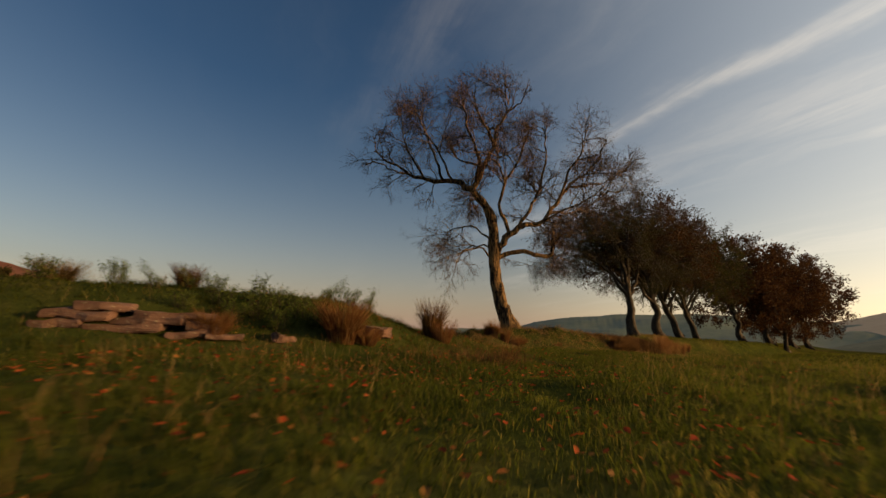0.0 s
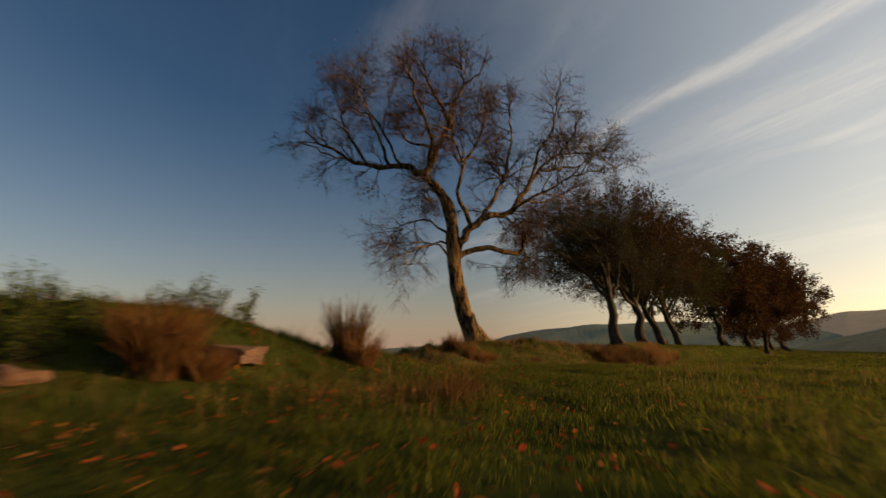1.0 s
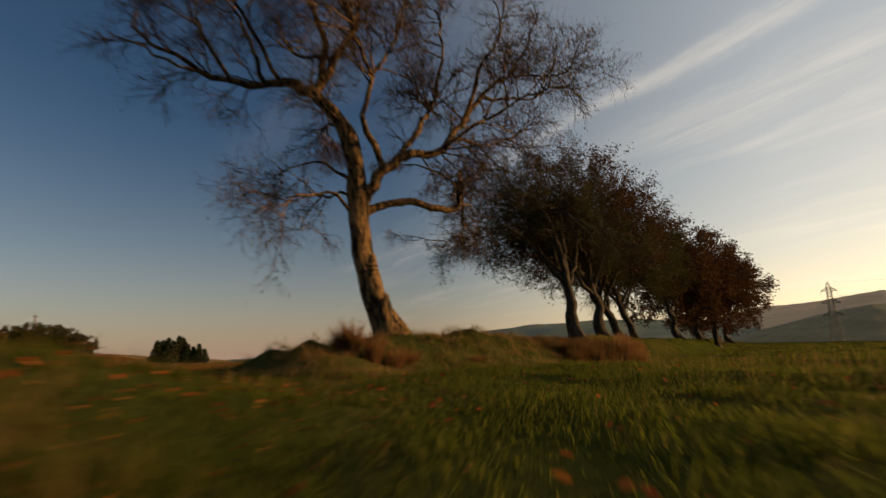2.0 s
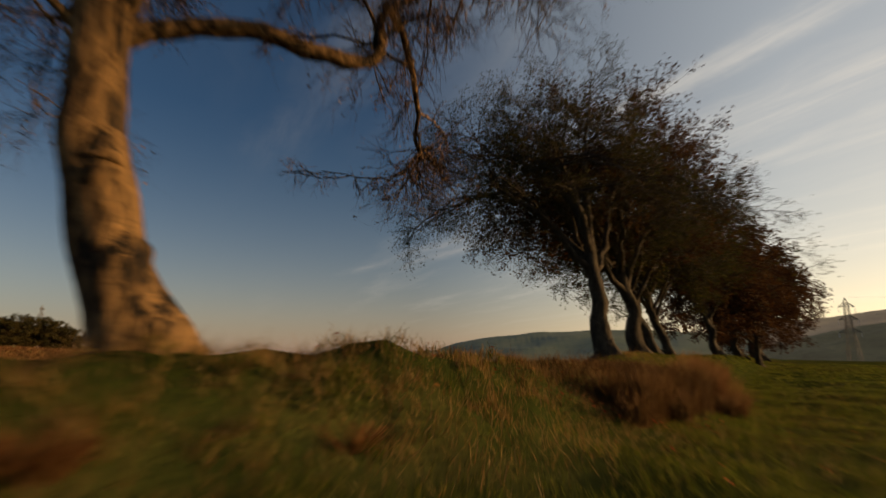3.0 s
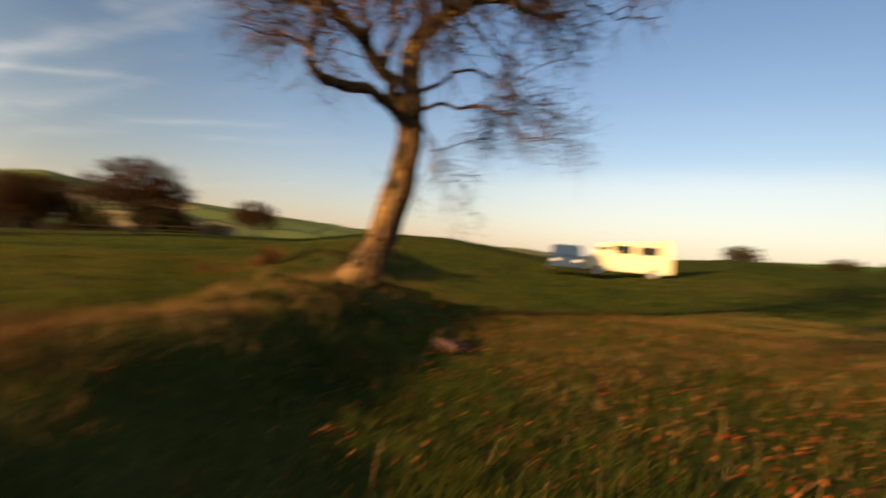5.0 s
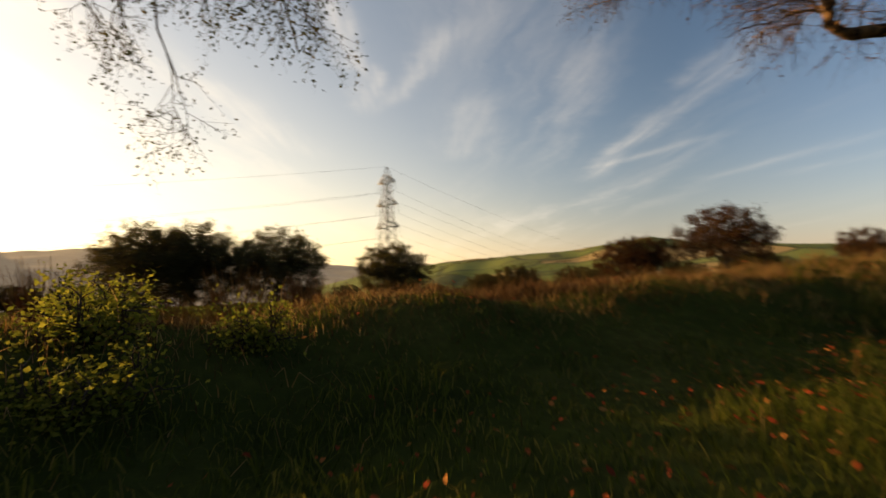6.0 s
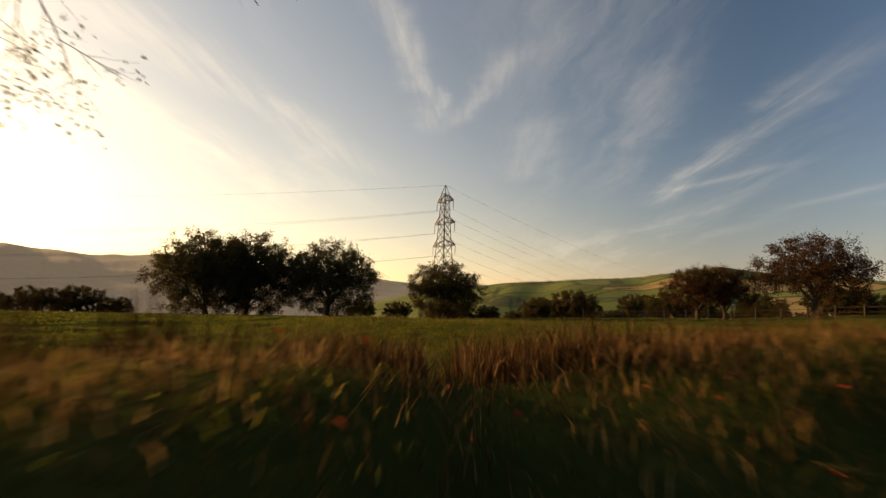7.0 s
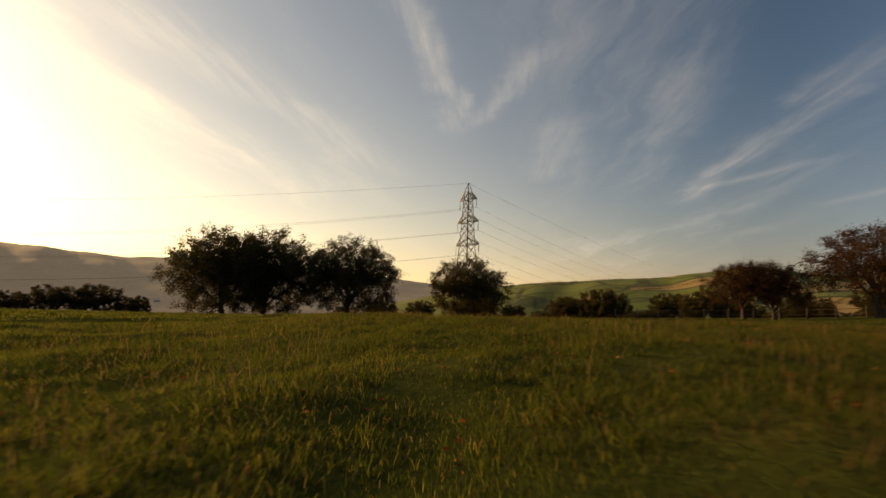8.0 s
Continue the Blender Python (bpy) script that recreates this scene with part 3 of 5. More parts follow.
def tree_parts(root, trunk, limbs, boughs, sticks, leaves, bark, twig_mat, leaf_mat, leaf_label="", fine=True):
    part_mesh("trunk", mesh_from("trunk", *joined([(b, 18 if fine else 7) for b in trunk], 0.07), bark, True), root)
    for b in limbs:
        part_mesh("limb", mesh_from("limb", *joined([(b, 8) if fine else ((b[0][:, ::3], b[1][:, ::3]), 4)], 0.05), bark, True), root)
    V1, F1 = joined([(boughs[0], 5 if fine else 3), (boughs[1], 3)])
    V2, F2 = joined([(b, 3) for b in sticks])
    crown = mesh_from("crown", np.concatenate([V1, V2]), np.concatenate([F1, F2 + len(V1)]), [bark, twig_mat], True)
    crown.polygons.foreach_set("material_index", np.repeat([0, 1], [len(F1), len(F2)]).astype(np.int32))
    part_mesh("crown", crown, root, "fine branching twigs")
    part_mesh("foliage", mesh_from("foliage", *leaves, leaf_mat), root, leaf_label)


def taper(k, a, b, power=1.0):
    return (a + (b - a) * np.linspace(0, 1, k) ** power)[None]


def limb(points, k, a, b, rng, rough=0.03):
    p = resample(points, k)
    p[1:-1] += rng.normal(size=(k - 2, 3)) * rough
    return p[None], taper(k, a, b)


def build_birch(x, y):
    rng = np.random.RandomState(21)
    root = thing("birch_tree", x, y, zat(x, y) - 0.05, "windswept old birch nearly bare, leaning trunk on a grassy bank", "tree")
    t_pts = resample([(0.46, -0.05, 0.0), (0.14, 0.0, 0.81), (-0.05, 0.05, 1.53), (-0.11, 0.10, 2.28), (-0.16, -0.05, 2.99), (-0.29, -0.2, 3.54), (-0.54, -0.25, 3.93), (-0.98, -0.2, 4.42)], 44)
    t_rad = np.interp(np.linspace(0, 1, 44), [0, 0.04, 0.13, 0.35, 0.55, 0.8, 1], [0.31, 0.25, 0.205, 0.18, 0.16, 0.13, 0.095])
    t_rad = t_rad * (1 + 0.02 * np.sin(np.arange(44) * 0.7))
    # the trunk goes on down into the bank
    foot = np.array([(0.62, -0.12, -0.74), (0.57, -0.1, -0.41), (0.52, -0.08, -0.18)])
    trunk = [(np.vstack([foot, t_pts])[None], np.concatenate([[0.36, 0.35, 0.33], t_rad])[None])]
    # root flare
    for a, l in ((0.1, 0.62), (1.7, 0.32), (3.4, 0.26), (5.2, 0.36)):
        c, s = math.cos(a), math.sin(a)
        trunk.append(limb([(0.3, 0.0, 0.45), (0.38 + 0.16 * c, 0.16 * s, 0.16), (0.42 + l * 0.5 * c, l * 0.5 * s, -0.04), (0.42 + l * 0.9 * c, l * 0.9 * s, -0.3)], 12, 0.14, 0.07, rng, 0.012))
    # burls and a healed scar
    knots = np.random.RandomState(22)
    for bx, by, bz, br in ((0.06, -0.03, 1.2, 0.165), (0.28, -0.06, 0.5, 0.2)):
        trunk.append(limb([(bx + 0.06, by + 0.04, bz - 0.22), (bx, by, bz - 0.06), (bx, by, bz + 0.04), (bx - 0.02, by + 0.06, bz + 0.22)], 8, br, br * 0.88, knots, 0.006))
    limbs = [
        limb([(-0.93, -0.20, 4.37), (-1.35, 0.10, 4.70), (-1.81, 0.30, 4.74), (-2.43, 0.40, 4.79), (-3.03, 0.30, 4.94), (-3.63, 0.20, 5.29), (-4.08, 0.10, 5.61)], 18, 0.10, 0.02, rng),
        limb([(-0.87, -0.20, 4.37), (-0.52, 0.0, 5.15), (-0.20, 0.30, 5.99), (-0.11, 0.40, 6.6), (0.25, 0.40, 7.3), (0.15, 0.30, 8.2)], 16, 0.095, 0.018, rng),
        limb([(-0.20, 0.30, 5.99), (-0.47, 0.10, 6.55), (-0.84, -0.10, 7.1), (-1.0, -0.20, 7.7)], 12, 0.055, 0.015, rng),
        limb([(-0.85, -0.20, 4.4), (-0.72, -0.40, 5.1), (-0.84, -0.70, 5.58), (-1.14, -0.90, 6.17), (-1.29, -0.90, 7.0)], 14, 0.075, 0.016, rng),
        # the forked limb towards the beeches
        limb([(-0.08, 0.10, 2.42), (0.14, 0.02, 2.72), (0.50, -0.10, 3.12), (0.9, 0.0, 3.32), (1.36, 0.10, 3.46), (1.83, 0.30, 4.04), (2.32, 0.40, 4.75), (2.87, 0.30, 5.15), (4.1, 0.10, 5.26)], 26, 0.125, 0.018, rng),
        limb([(0.35, -0.08, 2.96), (0.06, -0.30, 3.68), (0.15, -0.40, 4.56), (0.53, -0.50, 5.23), (0.74, -0.60, 6.06)], 14, 0.065, 0.016, rng),
        limb([(0.60, -0.08, 3.17), (1.0, 0.12, 3.9), (1.27, 0.30, 4.54), (1.60, 0.60, 5.89), (1.49, 0.70, 6.9)], 14, 0.065, 0.016, rng),
        limb([(1.83, 0.30, 4.04), (2.16, 0.0, 5.0), (2.53, -0.20, 5.7), (2.68, -0.30, 6.3)], 12, 0.05, 0.014, rng),
        limb([(2.32, 0.40, 4.75), (3.2, 0.80, 4.95), (4.1, 1.10, 5.35)], 12, 0.045, 0.013, rng),
        # the low crooked limb, which climbs at its elbow and hangs over the back of the bank
        limb([(-0.06, 0.10, 2.18), (0.12, 0.15, 2.32), (0.30, 0.20, 2.40), (0.81, 0.30, 2.53), (1.1, 0.35, 2.46), (1.38, 0.40, 2.41), (1.68, 0.46, 2.42), (1.80, 0.50, 2.58), (1.80, 0.55, 2.85), (1.88, 0.75, 3.15), (2.0, 1.3, 3.42), (2.2, 2.1, 3.45), (2.36, 2.75, 3.2), (2.34, 2.9, 2.85), (2.42, 2.95, 2.68), (2.28, 2.96, 2.44)], 52, 0.088, 0.017, rng, 0.008),
        limb([(2.40, 2.93, 2.70), (2.52, 2.98, 2.66), (2.62, 3.02, 2.68)], 6, 0.014, 0.008, rng, 0.004),
        limb([(2.28, 2.96, 2.46), (2.05, 3.15, 2.42), (1.72, 3.4, 2.5), (1.4, 3.6, 2.6), (1.0, 3.9, 2.72), (0.6, 4.25, 2.85)], 18, 0.016, 0.005, rng, 0.012),
        limb([(1.5, 3.53, 2.57), (1.1, 3.55, 2.5), (0.75, 3.6, 2.6), (0.5, 3.75, 2.66)], 12, 0.011, 0.004, rng, 0.012),
        limb([(2.05, 3.15, 2.42), (1.95, 3.3, 2.32), (1.98, 3.4, 2.2)], 8, 0.011, 0.005, rng, 0.008),
        limb([(1.84, 0.62, 3.0), (2.3, 0.4, 3.2), (2.75, 0.2, 3.15)], 10, 0.03, 0.01, rng, 0.015),
        limb([(2.2, 2.1, 3.45), (1.5, 2.5, 4.0), (0.7, 2.9, 4.3), (0.2, 3.2, 4.3)], 10, 0.026, 0.008, rng),
        limb([(2.36, 2.75, 3.2), (2.7, 3.6, 3.5), (3.0, 4.3, 3.4)], 10, 0.022, 0.008, rng),
        # low shoots on the windward side
        limb([(-0.12, 0.10, 2.20), (-0.61, -0.20, 2.51), (-1.10, -0.50, 2.30), (-1.37, -0.70, 1.9)], 10, 0.036, 0.008, rng),
        limb([(-0.16, 0.0, 2.70), (-0.73, 0.30, 3.25), (-1.34, 0.60, 3.25), (-1.80, 0.70, 2.85)], 10, 0.036, 0.008, rng),
        limb([(-0.14, 0.05, 2.5), (-0.6, 0.5, 2.75), (-1.0, 1.0, 2.6), (-1.2, 1.3, 2.2)], 10, 0.033, 0.008, rng),
        limb([(-0.30, -0.2, 3.56), (-0.62, 0.8, 4.2), (-0.9, 1.8, 4.6), (-1.05, 2.6, 4.5)], 12, 0.045, 0.01, rng),
        limb([(-2.43, 0.40, 4.79), (-2.88, 0.60, 5.6), (-3.25, 0.80, 6.4), (-3.3, 0.9, 7.0)], 12, 0.045, 0.014, rng),
        limb([(-1.81, 0.30, 4.74), (-2.16, 0.50, 5.7), (-2.5, 0.70, 6.6), (-2.6, 0.70, 7.3)], 12, 0.05, 0.014, rng),
        limb([(-1.5, 0.18, 4.72), (-1.9, -0.5, 5.3), (-2.4, -1.0, 5.9), (-2.7, -1.2, 6.4)], 10, 0.04, 0.013, rng),
        limb([(-3.03, 0.30, 4.94), (-3.4, 0.0, 4.9), (-3.9, -0.3, 5.05), (-4.4, -0.4, 5.0)], 10, 0.03, 0.01, rng),
        limb([(-0.11, 0.40, 6.6), (-0.5, 0.9, 7.0), (-0.6, 1.2, 7.6)], 10, 0.04, 0.012, rng),
        limb([(0.25, 0.40, 7.3), (0.7, 0.2, 7.6), (0.85, 0.1, 8.1)], 10, 0.03, 0.012, rng),
        limb([(-0.52, 0.0, 5.15), (-1.3, 0.8, 5.7), (-1.7, 1.4, 6.4)], 10, 0.045, 0.013, rng),
        limb([(0.15, -0.40, 4.56), (-0.2, -1.0, 5.1), (-0.3, -1.4, 5.8)], 10, 0.035, 0.012, rng),
        limb([(1.27, 0.30, 4.54), (1.2, 1.2, 5.0), (1.1, 1.9, 5.7)], 10, 0.04, 0.013, rng),
        limb([(1.36, 0.10, 3.46), (2.1, -0.5, 3.8), (2.9, -0.9, 4.1), (3.5, -1.2, 4.2)], 12, 0.04, 0.012, rng),
        limb([(1.6, 0.2, 3.8), (2.3, 1.0, 4.0), (3.1, 1.4, 4.3), (3.7, 1.6, 4.7)], 12, 0.045, 0.014, rng),
        limb([(2.87, 0.30, 5.15), (3.2, -0.3, 5.7), (3.3, -0.5, 6.1)], 10, 0.03, 0.011, rng),
    ]
    stout, slim = [], []
    for P, R in limbs + [(t_pts[None, 27:], t_rad[None, 27:])]:
        long = np.linalg.norm(np.diff(P[0], axis=0), axis=1).sum()
        if R[0, 0] < 0.031:     # the slim ones hang bare but for short shoots
            slim.append(spawn(rng, P, R, max(4, int(long / 0.16)), (0.15, 0.4), (0.5, 1.2), (-0.15, 0.08, 0.06), 0.2, 6, 0.009, 0.25, (0, 0, 0.0)))
        else:
            m = max(4, int(long / (0.28 if P[0, :, 2].mean() < 3.0 else 0.24)))
            reach = (0.3, 0.8) if P[0, -1, 1] > 2.5 else (0.55, 1.35)
            stout.append(spawn(rng, P, R, m, reach, (0.5, 1.2), (-0.07, -0.01, 0.09), 0.18, 6, 0.02, 0.3, (0, 0, -0.01)))
    A, B = [tuple(np.concatenate(q) for q in zip(*group)) for group in (stout, slim)]
    C = spawn(rng, *A, 8, (0.35, 0.85), (0.4, 1.1), (-0.05, -0.01, 0.06), 0.24, 5, 0.008, 0.25, (0, 0, -0.04))
    D = spawn(rng, *B, 6, (0.1, 0.3), (0.4, 1.1), (-0.02, 0, 0.0), 0.24, 5, 0.005, 0.2, (0, 0, -0.04))
    E = spawn(rng, *C, 6, (0.22, 0.5), (0.3, 1.0), (0, 0, -0.05), 0.22, 3, 0.0052, 0.15, (0, 0, -0.12))
    G = spawn(rng, *D, 3, (0.06, 0.16), (0.3, 1.0), (0, 0, -0.04), 0.22, 3, 0.003, 0.15, (0, 0, -0.08))
    S, T, W = [tuple(np.concatenate(q) for q in zip(a, b)) for a, b in ((A, B), (C, D), (E, G))]
    X = spawn(rng, *E, 1, (0.12, 0.3), (0.3, 0.9), (0, 0, -0.09), 0.2, 2, 0.0038, 0.2, (0, 0, -0.12))
    leaves = leaf_quads(rng, E[0][rng.rand(len(E[0])) < 0.4], (0.025, 0.045), 3, 0.02)
    tree_parts(root, trunk, limbs, [S, T], [W, X], leaves, M_BIRCH, M_BIRCH_TWIG, M_BIRCH_LEAF, "last brown leaves")
    return root


build_birch(*BIRCH)


def dome(n, low, high=1.0):
    """Evenly spread directions between two heights on a ball."""
    k = np.arange(n) + 0.5
    z = low + (high - low) * k / n
    r = np.sqrt(np.maximum(1 - z * z, 0))
    a = k * 2.39996
    return np.stack([np.cos(a) * r, np.sin(a) * r, z], 1)


def build_beech(name, label, seed, lean, tall, reach, leaf_mat, per, leaf_size, trunk_r=0.21, fork=1.9, shift=1.2, mains=9, tips=40, boughs=9, twigs=7, sprays=4, floor=(1.5, 0.3), low=-0.6, leaf_label="", fine=True, base=0.8, bent=0.3, snake=0.1, reaching=()):
    """A beech with a domed crown; lean is the way the wind has pushed it."""
    rng = np.random.RandomState(seed)
    root = thing(name, 0, 0, 0, label, "tree")
    lx, ly = lean
    f, size = fork, reach / 4.0
    bow = rng.uniform(-0.08, 0.08, 2)
    tp = resample([(0, 0, -0.1), (bent * 0.3 * lx + snake * lx + bow[0], bent * 0.3 * ly + bow[1], f * 0.36), (bent * 0.62 * lx - snake * lx * 0.8, bent * 0.62 * ly, f * 0.7), (bent * lx, bent * ly, f), (bent * 1.25 * lx, bent * 1.25 * ly, f + 0.9), (bent * 1.6 * lx, bent * 1.6 * ly, f + 1.8)], 22)
    tr = np.interp(np.linspace(0, 1, 22), [0, 0.07, 0.2, 0.55, 1], [1.75, 1.25, 1.0, 0.8, 0.4]) * trunk_r * (1 + 0.06 * np.sin(np.arange(22) * 1.9 + seed))
    trunk = [(tp[None], tr[None])]
    for k in range(4):
        a = rng.uniform(0, 6.28)
        c, s = math.cos(a), math.sin(a)
        trunk.append(limb([(0, 0, 0.35), (0.16 * c, 0.16 * s, 0.15), (0.55 * c, 0.55 * s, -0.1)], 6, trunk_r * 0.7, trunk_r * 0.25, rng, 0.01))
    cz = (tall + f * base) / 2
    mid, rad = np.array([lx * shift, ly * shift, cz]), np.array([reach, reach, tall - cz])
    limbs, ends = [], []
    for d in dome(mains, -0.35, 0.92):
        end = mid + d * rad * rng.uniform(0.5, 0.68)
        h = f * 0.72 + (f * 0.28 + 1.5) * (d[2] + 0.35) / 1.3
        start = np.array([np.interp(h, tp[:, 2], tp[:, j]) for j in range(2)] + [h])
        end[2] = max(end[2], h + 0.35)
        up = np.array([0, 0, 0.16 * np.linalg.norm(end - start)])
        limbs.append(limb([start, start + (end - start) * 0.3 + up * 0.7 + rng.normal(size=3) * 0.12 * size, start + (end - start) * 0.65 + up + rng.normal(size=3) * 0.15 * size, end], 14, trunk_r * 0.46, 0.035 * size, rng, 0.03))
        ends.append(end)
    ends = np.array(ends)
    goal = np.concatenate([mid + dome(tips, low) * rad * rng.uniform(0.8, 1.0, (tips, 1)), mid + dome(tips // 3, -0.3, 0.9) * rad * 0.55, mid + dome(tips // 6, -0.7, 0.5) * rad * 0.3])
    flat = np.hypot(goal[:, 0], goal[:, 1])
    goal[:, 2] = np.maximum(goal[:, 2], floor[0] + floor[1] * flat + rng.uniform(-0.15, 0.3, len(goal)))
    if reaching:
        goal = np.concatenate([goal, np.array(reaching)])
    subs = []
    for g in goal:
        k = int(np.argmin(np.linalg.norm(ends - g, axis=1)))
        start = limbs[k][0][0, rng.randint(5, 12)]
        L = np.linalg.norm(g - start)
        subs.append(limb([start, start + (g - start) * 0.4 + [0, 0, 0.10 * L], start + (g - start) * 0.75 + [0, 0, 0.08 * L], g], 10, 0.035 * size, 0.010 * size, rng, 0.035 * size)[0][0])
    B = np.array(subs), np.tile(taper(10, 0.036 * size, 0.010 * size), (len(subs), 1))
    S = spawn(rng, *B, boughs, (0.6 * size, 1.45 * size), (0.4, 1.1), (lx * 0.08, ly * 0.08, 0.02), 0.16, 6 if fine else 4, 0.018 * size, 0.2)
    T = spawn(rng, *S, twigs, (0.35 * size, 0.8 * size), (0.4, 1.2), (lx * 0.06, ly * 0.06, 0.0), 0.18, 4 if sprays else 3, 0.008 * size, 0.2, (0, 0, -0.03))
    if sprays:
        W = spawn(rng, *T, sprays, (0.18, 0.42), (0.4, 1.0), (0, 0, -0.02), 0.2, 2, 0.0045, 0.15, (0, 0, -0.05))
        leaves = leaf_quads(rng, W[0], leaf_size, per, 0.05)
        sticks = [T, W]
    else:
        leaves = leaf_quads(rng, T[0], leaf_size, per, 0.13 * size)
        sticks = [T]
    tree_parts(root, trunk, limbs, [B, S], sticks, leaves, M_BEECH, M_BEECH, leaf_mat, leaf_label, fine)
    return root


WIND = (-0.93, 0.15)
GROUP = "row of beeches along the bank"
beeches = [
    build_beech("beech_tree", "windswept beech with dull green and brown leaves on the bank", 31, (-0.6, 0.8), 7.4, 3.25, M_BEECH_LEAF, 5, (0.027, 0.048), shift=1.6, reaching=((-0.25, -3.9, 2.0), (0.95, -3.8, 1.9), (0.3, -3.7, 2.4), (-0.7, -3.5, 2.5), (1.4, -3.4, 2.3), (0.0, -3.2, 2.8), (-4.5, 1.8, 2.9), (-4.2, 2.4, 3.4)), boughs=6, bent=0.25, snake=0.05),
    build_beech("beech_tree", "copper-brown windswept beech with a crooked trunk on the bank", 32, WIND, 7.8, 4.0, M_COPPER_LEAF, 3, (0.06, 0.11), sprays=3, bent=0.35, snake=0.18),
    build_beech("beech_tree", "leaning beech with thinning brown leaves on the bank", 33, WIND, 8.2, 4.0, M_BEECH_LEAF, 3, (0.06, 0.11), sprays=3, bent=1.0, snake=0.05),
    build_beech("beech_tree", "dense dark windswept beech further along the bank", 34, WIND, 8.6, 4.4, M_COPPER_LEAF, 15, (0.11, 0.2), sprays=0, tips=30, boughs=6, twigs=5, shift=0.6, floor=(0.4, 0.05), low=-0.85, base=0.2, bent=0.5),
]
spots = [(8.25, 21.8, 0, 0, 0.89), (10.5, 24.5, 1, 0, 0.89), (13.5, 28.5, 2, 0, 0.89), (15.9, 31.4, 2, 18, 0.85), (20.8, 35.1, 3, -14, 0.89), (25.6, 39.7, 3, 12, 0.94),
         (30.7, 44.5, 3, 25, 0.98), (36.0, 49.8, 3, -20, 0.98), (27.0, 39.9, 3, 60, 0.76)]
used = set()
for bx, by, kind, turn, size in spots:
    m = pose(bx, by, zat(bx, by) - 0.05, 0, 0, turn) @ Matrix.Scale(size, 4)
    if kind in used:
        ob = copy_thing(beeches[kind], m)
        ob.scale = (size, size, size)
    else:
        ob = beeches[kind]
        ob.matrix_world = m
        used.add(kind)
    tagged(ob, group=GROUP)

# trees beyond the field
round_tree = build_beech("beech_tree", "dark rounded beech standing at the edge of the field", 41, (-0.2, 0.1), 9.6, 5.6, M_HEDGE_LEAF, 21, (0.13, 0.22), 0.26, 1.1, 0.4, mains=12, tips=56, boughs=6, twigs=5, sprays=0, floor=(0.3, 0.0), low=-0.97, base=0.05)
copper_tree = build_beech("beech_tree", "russet wind-bent beech standing alone at the field edge", 42, (-0.3, -0.5), 9.0, 5.0, M_COPPER_LEAF, 15, (0.11, 0.2), 0.30, 1.7, 1.0, mains=11, tips=46, boughs=6, twigs=5, sprays=0, floor=(1.3, 0.15), low=-0.6, base=0.6)
hedge_tree = build_beech("hedge_tree", "dark bushy tree in a far hedge line", 43, (-0.2, 0.1), 8.6, 5.4, M_HEDGE_LEAF, 26, (0.2, 0.36), 0.26, 0.8, 0.2, mains=7, tips=30, boughs=5, twigs=4, sprays=0, floor=(0.4, 0.0), low=-0.9, base=0.1, fine=False)
far_spots = [(226.4, 60, 0, 0, 0.92), (222.4, 62, 0, 140, 0.98), (214.0, 60, 0, 80, 0.9), (200.9, 62, 0, 210, 0.74),
             (174.4, 60, 1, 0, 0.62), (171.9, 61, 1, 120, 0.62), (164.7, 60, 1, 20, 0.88), (153.8, 95, 1, 80, 0.7)]
used = set()
for az, d, kind, turn, size in far_spots:
    q = az_dir(az) * d + Vector((6.3, 20.0, 0))
    m = pose(q.x, q.y, zat(q.x, q.y) - 0.1, 0, 0, turn) @ Matrix.Scale(size, 4)
    src = (round_tree, copper_tree)[kind]
    if kind in used:
        ob = copy_thing(src, m)
    else:
        ob = src
        ob.matrix_world = m
        used.add(kind)
    ob.scale = (size * 1.1, size * 1.1, size)
    tagged(ob, group="trees at the field edge")

# ---------------------------------------------------------------- pylons and wires


def bar(bm, a, b, w):
    a, b = Vector(a), Vector(b)
    q = (b - a).to_track_quat("Z", "Y").to_matrix().to_4x4()
    bmesh.ops.create_cube(bm, size=1.0, matrix=Matrix.Translation((a + b) / 2) @ q @ Matrix.Diagonal((w, w, (b - a).length, 1)))


def leg_w(z):
    return np.interp(z, [0, 26, 44], [3.6, 1.7, 0.85])


ARMS = ((25.5, 5.4), (33.0, 4.9), (40.5, 4.0))


